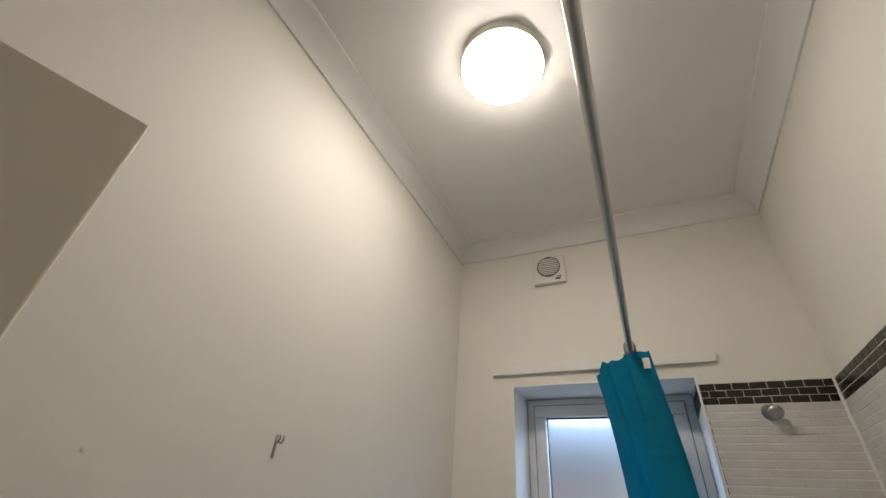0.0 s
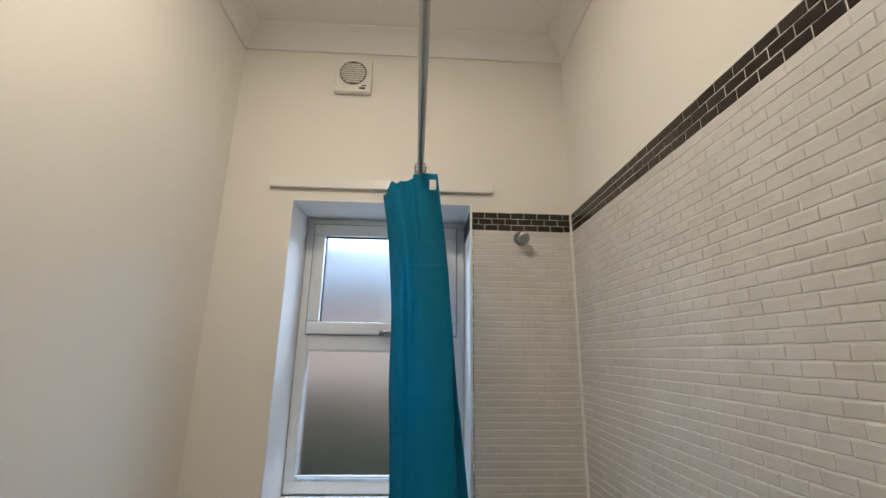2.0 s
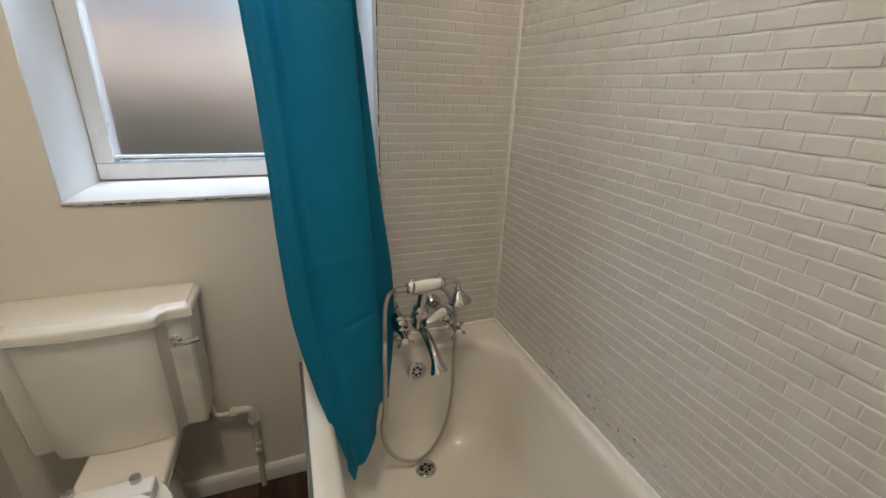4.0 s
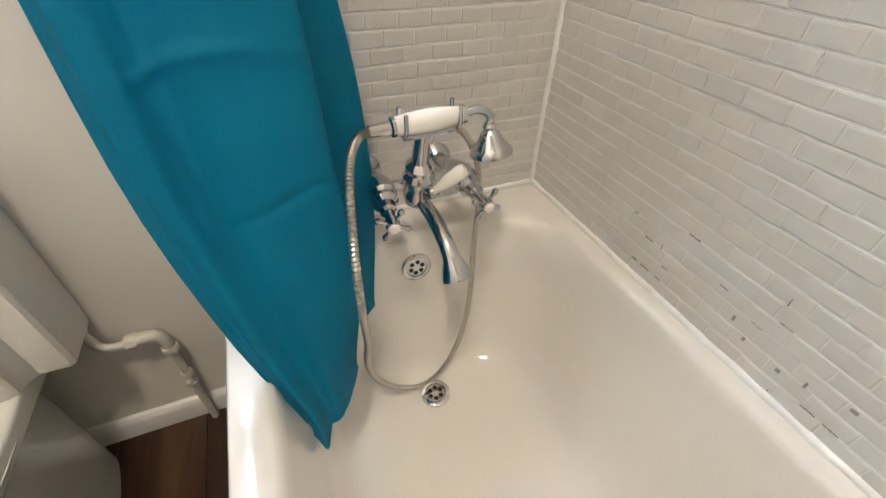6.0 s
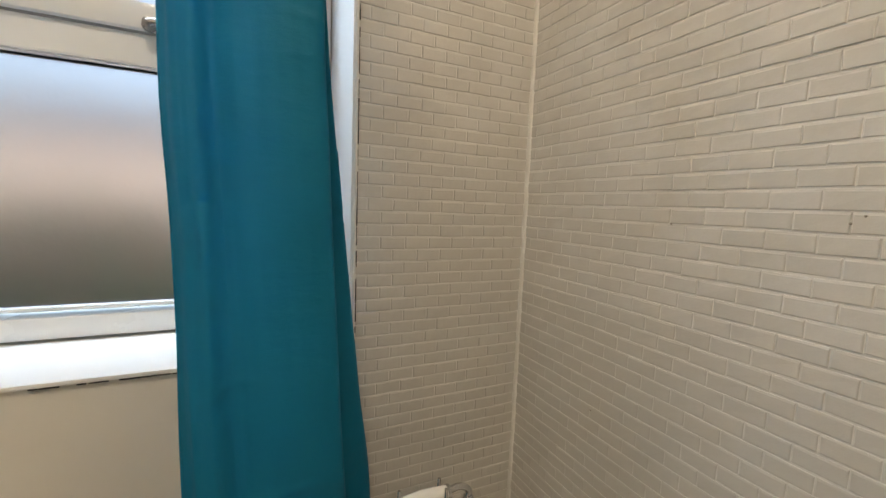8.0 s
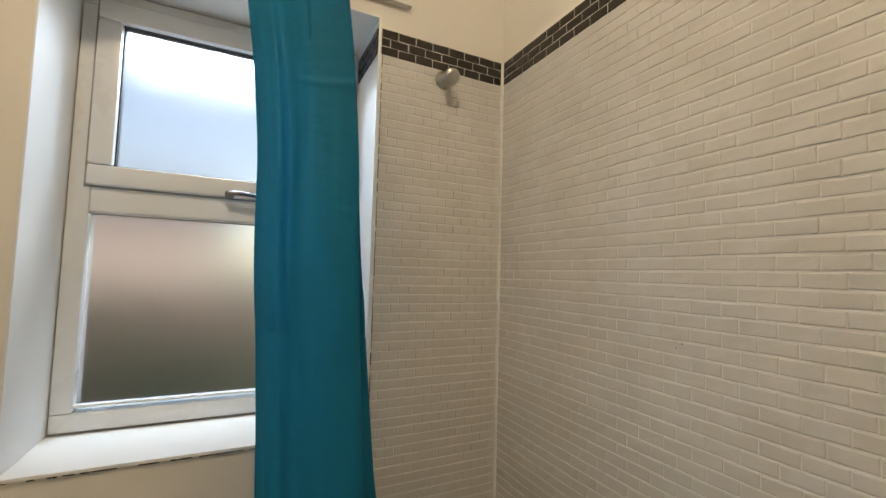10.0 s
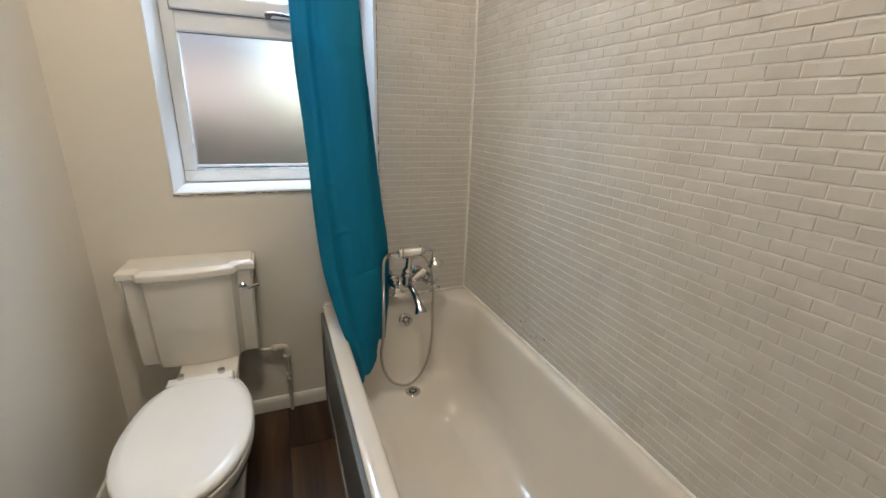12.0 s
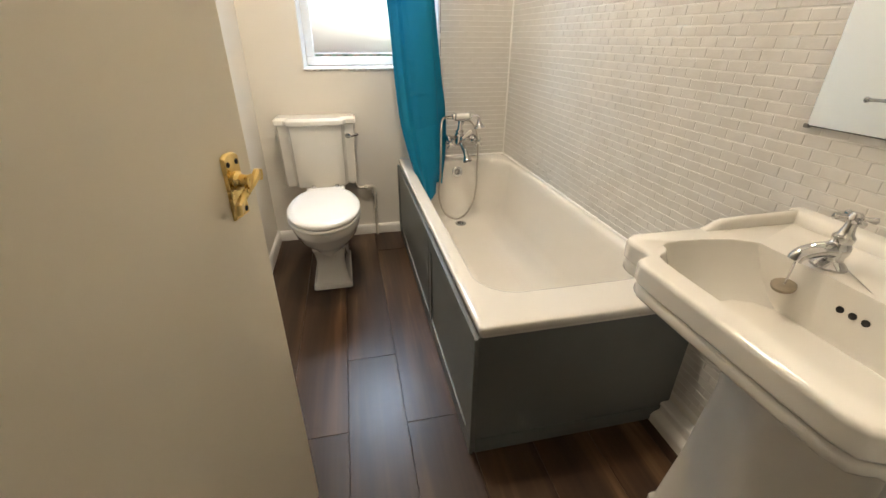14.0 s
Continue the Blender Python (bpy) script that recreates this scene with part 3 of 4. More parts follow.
        box(bm, c.x - h[0], c.x + h[0], c.y - h[1], c.y + h[1], c.z - h[2], c.z + h[2], 0.0004, 1)
    return structure(name, bm, DARK, label, "crack")


# the gap beside the sealant and its thin shadow, built as dark slivers
ragged_shadow_line("trim_shadow_recess", (WIN_X1 + 0.0105, NORTH - 0.0068, WIN_Z0), (WIN_X1 + 0.0105, NORTH - 0.0068, BAND_Z0), 2, 46, "dark broken gap with its shadow drawn beside the recess sealant")
# dark slivers stand in for the ragged shadow line under the sill
ragged_shadow_line("trim_shadow_sill", (WIN_X0, NORTH - 0.0050, WIN_Z0 - 0.0090), (WIN_X1, NORTH - 0.0050, WIN_Z0 - 0.0090), 0, 24, "dark broken shadow line drawn along the underside of the sill")

# ---- bath mixer ----
mixer = thing("bath_shower_mixer", "chrome traditional bath mixer with white handset and hose", "mixer tap")
MX, MY, MZ = 0.336, 1.782, 0.620
for x, s in ((0.270, -1), (0.416, 1)):
    leg = part("inlet_leg", lathe([(0.0, 0), (0.030, 0), (0.030, 0.004), (0.022, 0.012), (0.014, 0.018), (0.0125, 0.03), (0.0125, 0.072), (0.017, 0.092), (0.017, 0.112), (0.0125, 0.116), (0.0, 0.118)], (x, NORTH - 0.010, 0.592), (0, -1, 0.25), 20), CHROME, mixer, "wall flange and inlet")
    valve = part("valve", lathe([(0.0, -0.014), (0.020, -0.014), (0.024, 0.0), (0.024, 0.018), (0.018, 0.023), (0.022, 0.029), (0.022, 0.036), (0.015, 0.044), (0.014, 0.058), (0.009, 0.062), (0.009, 0.088), (0.0, 0.09)], (x, MY + 0.004, MZ - 0.004), (s * 0.08, -1, -0.10), 20), CHROME, mixer, "chrome valve body")
    c = Vector((x, MY + 0.004, MZ - 0.004)) + Vector((s * 0.08, -1, -0.10)).normalized() * 0.092
    ax = Vector((s * 0.08, -1, -0.10)).normalized()
    side = ax.cross(Vector((0, 0, 1))).normalized()
    up = side.cross(ax)
    cross = part("cross_handle", lathe([(0.0, -0.010), (0.011, -0.010), (0.0125, 0.0), (0.011, 0.008), (0.0, 0.009)], c, ax, 16), CHROME, mixer, "chrome cross-head handle")
    for k in range(4):
        a = k * math.pi / 2 + 0.5
        d = side * math.cos(a) + up * math.sin(a)
        part("spoke", lathe([(0.0, 0.008), (0.0038, 0.008), (0.0034, 0.019), (0.0054, 0.024), (0.0058, 0.028), (0.003, 0.032), (0.0, 0.0325)], c, d, 10), CHROME, cross)
    part("index_cap", lathe([(0.0, 0.0085), (0.0088, 0.0085), (0.0082, 0.0115), (0.0, 0.0125)], c, ax, 16), PORCELAIN, cross, "white porcelain index cap")
part("crossbar", tube([(0.270, MY - 0.002, MZ), (0.30, MY - 0.002, MZ + 0.001), (0.36, MY - 0.002, MZ + 0.001), (0.416, MY - 0.002, MZ)], 0.0105, 14), CHROME, mixer)
part("body", lathe([(0.0, -0.042), (0.014, -0.042), (0.022, -0.034), (0.026, -0.012), (0.024, 0.006), (0.027, 0.012), (0.027, 0.024), (0.019, 0.034), (0.024, 0.038), (0.024, 0.046), (0.0145, 0.056), (0.0130, 0.100), (0.0145, 0.114), (0.0, 0.115)], (MX - 0.006, MY - 0.012, MZ), (0, -0.26, 1), 22), CHROME, mixer, "chrome mixer body and riser")
part("spout", tube([(MX - 0.004, MY - 0.018, MZ - 0.024), (MX + 0.004, MY - 0.060, MZ - 0.038), (MX + 0.008, MY - 0.105, MZ - 0.058), (MX + 0.010, MY - 0.128, MZ - 0.076)], (0.0125, 0.0150), 20), CHROME, mixer, "curved chrome bath spout")
part("spout_nozzle", lathe([(0.0, -0.004), (0.0150, -0.004), (0.0165, 0.004), (0.0230, 0.022), (0.0262, 0.032), (0.0262, 0.036), (0.0225, 0.036), (0.0205, 0.026), (0.0, 0.022)], (MX + 0.010, MY - 0.126, MZ - 0.074), (0.10, -0.55, -0.83), 24), CHROME, mixer, "flared chrome nozzle")
dv = Vector((0.70, -0.25, 0.62)).normalized()
div = part("diverter", lathe([(0.0, 0.0), (0.013, 0.0), (0.013, 0.014), (0.009, 0.020), (0.0, 0.021)], (MX + 0.004, MY - 0.034, MZ + 0.004), (0.25, -1, 0.05), 16), CHROME, mixer, "diverter spindle")
part("diverter_lever", lathe([(0.0, 0.0), (0.0065, 0.0), (0.0075, 0.010), (0.0115, 0.030), (0.0125, 0.055), (0.0095, 0.064), (0.0, 0.066)], (MX + 0.008, MY - 0.050, MZ + 0.008), dv, 18), PORCELAIN, div, "white porcelain lever")
# handset lying in its cradle
HA, HB = Vector((0.280, 1.728, 0.749)), Vector((0.388, 1.731, 0.752))
hd = (HB - HA).normalized()
for k in (0.14, 0.90):
    p = HA + (HB - HA) * k
    cr = part("cradle_fork", tube([p + Vector((0.0, 0.016, 0.020)), p + Vector((0, 0.015, -0.006)), p + Vector((0, 0.0, -0.018)), p + Vector((0, -0.015, -0.006)), p + Vector((0, -0.016, 0.020))], 0.0032, 8), CHROME, mixer)
part("cradle_bar", tube([HA + (HB - HA) * 0.14 - Vector((0, 0, 0.018)), HA + (HB - HA) * 0.5 - Vector((0, 0, 0.020)), HA + (HB - HA) * 0.90 - Vector((0, 0, 0.018))], 0.006, 10), CHROME, mixer)
L = (HB - HA).length
handset = part("handset", lathe([(0.0, 0.0), (0.0120, 0.0), (0.0135, 0.005), (0.0158, 0.028), (0.0172, L * 0.5), (0.0155, L - 0.028), (0.0128, L - 0.005), (0.0110, L), (0.0, L)], HA, hd, 22), PORCELAIN, mixer, "white porcelain handset grip")
part("grip_collar", lathe([(0.0, -0.034), (0.0085, -0.034), (0.0095, -0.020), (0.0105, -0.004), (0.0145, -0.002), (0.0145, 0.003), (0.0, 0.004)], HA, hd, 18), CHROME, handset)
part("grip_collar", lathe([(0.0, -0.003), (0.0135, -0.003), (0.0135, 0.003), (0.0085, 0.006), (0.0, 0.007)], HB, hd, 18), CHROME, handset)
part("handset_neck", tube([HB, HB + hd * 0.022 + Vector((0, 0, 0.003)), HB + hd * 0.040 + Vector((0.0, 0, -0.004)), HB + hd * 0.048 + Vector((0, 0.0, -0.014)), HB + hd * 0.046 + Vector((0, 0.0, -0.024))], 0.0068, 12), CHROME, handset)
rose_at = HB + hd * 0.046 + Vector((0, 0, -0.022))
rose = part("shower_rose", lathe([(0.0, 0.0), (0.009, 0.0), (0.011, 0.005), (0.009, 0.010), (0.015, 0.016), (0.020, 0.026), (0.028, 0.036), (0.034, 0.043), (0.035, 0.049), (0.0, 0.049)], rose_at, (0.12, -0.14, -1), 24), CHROME, handset, "bell-shaped chrome rose")
hose_pts = [HA - hd * 0.030, HA - hd * 0.052 + Vector((0, -0.010, -0.002)), (0.205, 1.672, 0.730), (0.186, 1.600, 0.672), (0.180, 1.575, 0.585), (0.184, 1.600, 0.500), (0.188, 1.632, 0.420), (0.186, 1.655, 0.340), (0.203, 1.672, 0.250), (0.245, 1.685, 0.175), (0.305, 1.688, 0.146), (0.365, 1.705, 0.165), (0.418, 1.738, 0.222), (0.446, 1.765, 0.320), (0.450, 1.775, 0.450), (0.448, 1.768, 0.570), (0.434, 1.764, 0.655), (0.405, 1.762, 0.708), (0.372, 1.762, 0.722), (0.344, 1.760, 0.706)]
part("shower_hose", tube([tuple(p) for p in hose_pts], 0.0063, 10, steps=30, ribs=0.22), HOSE, mixer, "ribbed steel shower hose hanging in a loop")
part("hose_nut", lathe([(0.0, 0), (0.010, 0), (0.010, 0.016), (0.0, 0.017)], (0.342, 1.760, 0.704), (0.35, 0.1, 0.5), 6), CHROME, mixer)

# ---- old shower outlet ----
outlet = thing("shower_outlet", "round chrome shower outlet high on the tiles", "shower outlet")
part("flange", lathe([(0.0, 0.0), (0.028, 0.0), (0.028, 0.004), (0.022, 0.010), (0.016, 0.016), (0.013, 0.040), (0.0, 0.040)], (0.444, NORTH - 0.006, 2.018), (0, -1, 0), 24), STEEL, outlet)
part("knob", lathe([(0.0, 0.0), (0.013, 0.0), (0.021, 0.010), (0.025, 0.024), (0.025, 0.030), (0.019, 0.036), (0.0, 0.037)], (0.444, NORTH - 0.040, 2.020), (0.05, -0.8, -0.5), 20), STEEL, outlet)

# ---- rail and curtain ----
rail = thing("shower_rail", "straight grey metal shower rail running along the bath", "curtain rail")
RZ = 2.236


def rail_x(y):
    """The rail runs a little out of square with the wall."""
    return 0.046 - 0.0125 * y


part("pole", tube([(rail_x(SOUTH), SOUTH + 0.004, RZ), (rail_x(NORTH), NORTH - 0.004, RZ)], 0.0125, 16, steps=1), STEEL, rail)
for y, d in ((NORTH - 0.001, -1), (SOUTH + 0.001, 1)):
    part("end_socket", lathe([(0.0, 0.0), (0.028, 0.0), (0.027, 0.006), (0.018, 0.012), (0.016, 0.024), (0.0, 0.024)], (rail_x(y), y, RZ), (0, d, 0), 20), STEEL, rail)

curtain = thing("shower_curtain", "teal blue fabric shower curtain bunched at the window end", "shower curtain")
# three lines of the cloth in plan at each height: its outer edge, the front fold and the inner edge;
# it swings inwards to hang inside the bath
DRAPE = [
    (2.195, (-0.123, 1.857), (0.088, 1.726), (0.086, 1.712)), (1.95, (-0.089, 1.833), (0.121, 1.725), (0.118, 1.730)),
    (1.70, (-0.066, 1.808), (0.144, 1.724), (0.147, 1.745)), (1.45, (-0.060, 1.779), (0.153, 1.722), (0.170, 1.756)),
    (1.20, (-0.045, 1.743), (0.163, 1.714), (0.198, 1.776)), (0.97, (-0.038, 1.696), (0.175, 1.698), (0.228, 1.798)),
    (0.75, (-0.022, 1.645), (0.186, 1.680), (0.257, 1.812)), (0.55, (0.018, 1.596), (0.194, 1.663), (0.256, 1.806)),
    (0.36, (0.074, 1.560), (0.166, 1.652), (0.233, 1.778)),
]


def fold_line(outer, front, inner):
    """The cloth's line in plan: a flat panel with one shallow pleat, turned back behind itself."""
    o, f, i = Vector(outer), Vector(front), Vector(inner)
    out = [o]
    for k, d in ((0.09, -0.020), (0.19, -0.030), (0.31, -0.010), (0.50, -0.020), (0.80, -0.018)):
        out.append(o.lerp(f, k) + Vector((0.0, d)))
    back = f.lerp(o, 0.35) + Vector((0.0, 0.045))
    out += [f, back, i, i + Vector((-0.09, 0.022))]
    return [(p.x, min(p.y, 1.890)) for p in out]


FOLDS = [(z, fold_line(o, f, i)) for z, o, f, i in DRAPE]
HEM = [0.335, 0.312, 0.308, 0.315, 0.318, 0.335, 0.345, 0.40, 0.352, 0.37]


def curtain_mesh():
    cols = [smooth_path([(x, y, 0) for x, y in pts], 9) for _, pts in FOLDS]
    hem = [v.x for v in smooth_path([(h, 0, 0) for h in HEM], 9)]
    zs = [z for z, _ in FOLDS]
    m, n = len(cols[0]), 380
    bm = bmesh.new()
    grid = []
    for i in range(n + 1):
        row = []
        for j in range(m):
            z = zs[0] + (hem[j] - zs[0]) * i / n
            zc = max(z, zs[-1])
            k = max(0, min(len(zs) - 2, next((q for q in range(len(zs) - 1) if zc >= zs[q + 1]), len(zs) - 2)))
            t = (zs[k] - zc) / (zs[k] - zs[k + 1])
            ids = [max(0, k - 1), k, k + 1, min(len(zs) - 1, k + 2)]
            a, b, c, d = (cols[q][j] for q in ids)
            p = b.lerp(c, t) if k == 0 else 0.5 * ((2 * b) + (c - a) * t + (2 * a - 5 * b + 4 * c - d) * t * t + (3 * b - a - 3 * c + d) * t ** 3)
            w = 0.004 * min(1.0, i / 72)
            nz = noise.noise_vector(Vector((j * 0.13, z * 2.3, 0.7))) * w + noise.noise_vector(Vector((j * 0.4, z * 7.0, 4.2))) * w * 0.35
            for zc, amp in ((0.87, 0.011), (0.71, -0.008), (1.03, 0.006), (1.28, -0.007), (1.55, 0.007), (1.86, 0.006)):
                bend = 0.010 * math.sin(j * 0.16 + zc * 9)
                nz.y -= 0.5 * amp * math.exp(-(((z - zc - bend) / 0.0065) ** 2)) * (0.5 + 0.5 * math.sin(j * 0.11 + zc * 5)) ** 2
            u = j / (m - 1)
            top = (-0.026 if u < 0.09 else 0.018 * min(1.0, (u - 0.09) * 9) - 0.006 + 0.005 * math.sin(j * 0.5)) * max(0.0, 1 - i / 25)
            row.append(bm.verts.new((p.x + nz.x, p.y + nz.y, z + top)))
        grid.append(row)
    for a, b in zip(grid, grid[1:]):
        for j in range(m - 1):
            bm.faces.new((a[j], a[j + 1], b[j + 1], b[j]))
    edges = [[tuple(r[0].co) for r in grid[::12]], [tuple(v.co) for v in grid[-1][::3]]]
    return bm, edges


cloth_bm, hems = curtain_mesh()
cl = part("cloth", cloth_bm, CLOTH, curtain, smooth=180.0)
for h in hems:
    part("hem", tube(h, 0.0026, 6, steps=1), CLOTH, curtain, "stitched hem")
cl.modifiers.new("thickness", "SOLIDIFY").thickness = 0.0012
for y in (1.705, 1.735, 1.765, 1.80, 1.84, 1.875):
    bm = bmesh.new()
    ringpts = [(rail_x(y) + 0.021 * math.cos(a), y + 0.004 * math.sin(3 * a), RZ - 0.010 + 0.025 * math.sin(a)) for a in (2 * math.pi * k / 16 for k in range(17))]
    part("curtain_ring", tube(ringpts, 0.0022, 6, steps=1), PANELGREY, curtain, "dark curtain ring")
part("care_label", boxes((0.060, 0.084, 1.7075, 1.709, 2.140, 2.180)), TAG, curtain, "small white sewn label")

# ---- toilet ----
toilet = thing("toilet", "white ceramic close-coupled toilet with its lid closed", "toilet")
TX = -0.443


def oval(cx, y0, y1, w, z, flat=0.35, n=40):
    """Egg-shaped ring: rounded front at y0, squarer back at y1."""
    pts = []
    cy, ry = (y0 + y1) / 2, (y1 - y0) / 2
    for i in range(n):
        a = 2 * math.pi * i / n
        s, c = math.sin(a), math.cos(a)
        back = max(0.0, s)
        e = 1.0 - flat * back
        x = w * math.copysign(abs(c) ** e, c)
        y = ry * math.copysign(abs(s) ** (1.0 - 0.25 * back), s)
        pts.append((cx + x, cy + y, z))
    return pts


bowl = [oval(TX, 1.262, 1.66, 0.094, 0.0, 0.75), oval(TX, 1.262, 1.66, 0.094, 0.022, 0.75), oval(TX, 1.272, 1.655, 0.088, 0.030, 0.7), oval(TX, 1.285, 1.65, 0.080, 0.045, 0.65),
        oval(TX, 1.300, 1.65, 0.073, 0.10, 0.55), oval(TX, 1.295, 1.65, 0.074, 0.155, 0.5), oval(TX, 1.255, 1.65, 0.094, 0.200, 0.4), oval(TX, 1.190, 1.65, 0.127, 0.250, 0.35), oval(TX, 1.115, 1.65, 0.151, 0.300, 0.3),
        oval(TX, 1.080, 1.65, 0.162, 0.345, 0.3), oval(TX, 1.073, 1.65, 0.165, 0.352, 0.3), oval(TX, 1.070, 1.65, 0.166, 0.378, 0.3), oval(TX, 1.076, 1.645, 0.162, 0.386, 0.3)]
part("bowl", loft(bowl), CERAMIC, toilet, smooth=40.0)
part("foot_plinth", loft([rrect(TX - 0.096 + k, TX + 0.096 - k, 1.258 + k, 1.64, 0.016, z, 6) for z, k in ((0.0, 0.0), (0.018, 0.0), (0.026, 0.003), (0.030, 0.009))]), CERAMIC, toilet)
part("foot_stem", loft([rrect(TX - w, TX + w, y0, 1.64, 0.018, z, 6) for w, y0, z in ((0.090, 1.266, 0.026), (0.082, 1.272, 0.040), (0.072, 1.282, 0.09), (0.068, 1.284, 0.14), (0.072, 1.274, 0.185), (0.080, 1.250, 0.225))]), CERAMIC, toilet, smooth=40.0)
part("bowl_deck", boxes((TX - 0.098, TX + 0.098, 1.575, 1.895, 0.330, 0.3745), bevel=0.010, segs=3), CERAMIC, toilet)
# trap body behind the pedestal
part("trap", loft([oval(TX + 0.004, 1.42, 1.88, 0.085, z, 0.5) for z in (0.0, 0.30)] + [oval(TX, 1.45, 1.88, 0.10, 0.35, 0.5)]), CERAMIC, toilet)
part("seat", loft([oval(TX, 1.064, 1.56, 0.164, 0.390), oval(TX, 1.060, 1.56, 0.169, 0.395), oval(TX, 1.060, 1.56, 0.169, 0.403), oval(TX, 1.064, 1.56, 0.165, 0.407)]), SEATPAINT, toilet, "white toilet seat", 50.0)
part("lid", loft([oval(TX, 1.066, 1.565, 0.164, 0.411), oval(TX, 1.061, 1.565, 0.169, 0.415), oval(TX, 1.061, 1.565, 0.169, 0.424), oval(TX, 1.068, 1.562, 0.163, 0.431), oval(TX, 1.096, 1.55, 0.142, 0.433)]), SEATPAINT, toilet, "closed white toilet lid", 50.0)
part("hinge_bar", boxes((TX - 0.098, TX + 0.098, 1.555, 1.600, 0.392, 0.430), bevel=0.008, segs=3), SEATPAINT, toilet)
for dx in (-0.06, 0.06):
    part("hinge", lathe([(0.0, 0), (0.011, 0), (0.011, 0.018), (0.0, 0.02)], (TX + dx, 1.592, 0.424), (0, 0, 1), 14), CHROME, toilet, "chrome hinge bolt")

CX = -0.470


def cistern_ring(half, front, z, bump=0.046, back=NORTH - 0.004):
    """Plan of the cistern: flat shoulders with a proud bowed centre."""
    c = half - 0.068
    pts = [(-half, back), (-half, front + bump + 0.006), (-half + 0.006, front + bump), (-c - 0.018, front + bump), (-c - 0.006, front + bump * 0.75), (-c, front + bump * 0.35)]
    for k in range(9):
        u = -1 + 2 * k / 8
        pts.append((u * (c - 0.012), front + 0.010 * u * u))
    pts += [(c, front + bump * 0.35), (c + 0.006, front + bump * 0.75), (c + 0.018, front + bump), (half - 0.006, front + bump), (half, front + bump + 0.006), (half, back)]
    return [(CX + x, y, z) for x, y in pts]


part("cistern", loft([cistern_ring(0.188, 1.772, 0.372), cistern_ring(0.195, 1.760, 0.378), cistern_ring(0.198, 1.757, 0.41), cistern_ring(0.201, 1.746, 0.64), cistern_ring(0.204, 1.742, 0.7195)]), CERAMIC, toilet, "tapered ceramic cistern", 38.0)
part("cistern_lid", loft([cistern_ring(0.208, 1.738, 0.720), cistern_ring(0.2125, 1.732, 0.7225), cistern_ring(0.2145, 1.729, 0.726), cistern_ring(0.2150, 1.728, 0.744), cistern_ring(0.2140, 1.730, 0.748), cistern_ring(0.2115, 1.734, 0.751), cistern_ring(0.2060, 1.741, 0.753), cistern_ring(0.2030, 1.745, 0.757), cistern_ring(0.1990, 1.751, 0.7585)]), CERAMIC, toilet, "moulded cistern lid", 32.0)
flush = part("flush_lever", lathe([(0.0, 0), (0.014, 0), (0.014, 0.004), (0.008, 0.010), (0.008, 0.024), (0.0, 0.026)], (CX + 0.166, 1.793, 0.656), (0, -1, 0), 16), CHROME, toilet, "chrome flush lever")
part("lever_arm", tube([(CX + 0.166, 1.770, 0.656), (CX + 0.19, 1.764, 0.660), (CX + 0.224, 1.764, 0.668)], (0.0055, 0.007), 10), CHROME, flush)

pipe = thing("cistern_supply_pipe", "overpainted white plastic supply pipe with elbow and valve", "pipe")
PYY = 1.884
part("fill_tail", lathe([(0.0, 0), (0.013, 0), (0.013, 0.022), (0.009, 0.026), (0.009, 0.050), (0.0, 0.05)], (-0.292, PYY, 0.392), (0.25, 0, -1), 14), PIPE, pipe)
part("horizontal_run", tube([(-0.284, PYY, 0.345), (-0.272, PYY, 0.325), (-0.25, PYY, 0.320), (-0.215, PYY, 0.322)], 0.0078, 12), PIPE, pipe)
part("elbow", tube([(-0.222, PYY, 0.322), (-0.196, PYY, 0.324), (-0.181, PYY, 0.318), (-0.175, PYY, 0.300), (-0.175, PYY, 0.282)], 0.0125, 14), PIPE, pipe)
for o, ax in (((-0.236, PYY, 0.322), (1, 0, 0)), ((-0.175, PYY, 0.286), (0, 0, -1))):
    part("compression_nut", lathe([(0.0, 0), (0.0145, 0.001), (0.0165, 0.004), (0.0165, 0.018), (0.0145, 0.021), (0.0, 0.022)], o, ax, 8), PIPE, pipe)
part("drop", tube([(-0.175, PYY, 0.28), (-0.175, PYY, 0.12), (-0.174, PYY, 0.0)], 0.0082, 12, steps=1), PIPE, pipe)
part("valve_body", lathe([(0.0, 0), (0.012, 0), (0.013, 0.010), (0.010, 0.014), (0.010, 0.030), (0.013, 0.034), (0.012, 0.046), (0.0, 0.046)], (-0.175, PYY, 0.145), (0, 0, 1), 8), PIPE, pipe)
part("valve_screw", lathe([(0.0, 0), (0.006, 0), (0.006, 0.016), (0.0, 0.017)], (-0.175, PYY - 0.006, 0.168), (0, -1, 0), 10), PIPE, pipe)

# ---- toilet roll holder on the west wall ----
roll = thing("toilet_roll_holder", "chrome toilet roll holder with round wall plates", "toilet roll holder")
RX2, RZ2 = WEST + 0.096, 0.910
part("wall_plate", lathe([(0.0, 0), (0.028, 0), (0.028, 0.005), (0.023, 0.009), (0.009, 0.011), (0.008, 0.096), (0.0, 0.096)], (WEST, 0.765, RZ2), (1, 0, 0), 20), CHROME, roll)
part("stop_disc", lathe([(0.0, 0), (0.030, 0), (0.031, 0.002), (0.031, 0.006), (0.028, 0.008), (0.012, 0.009), (0.011, 0.016), (0.0, 0.017)], (RX2, 0.775, RZ2), (0.25, -1, 0.35), 28), CHROME, roll)
part("end_cup", lathe([(0.0, -0.014), (0.018, -0.014), (0.019, 0.0), (0.019, 0.014), (0.017, 0.016), (0.0, 0.016)], (RX2, 0.640, RZ2 + 0.014), (0, -1, 0.1), 20), CHROME, roll)
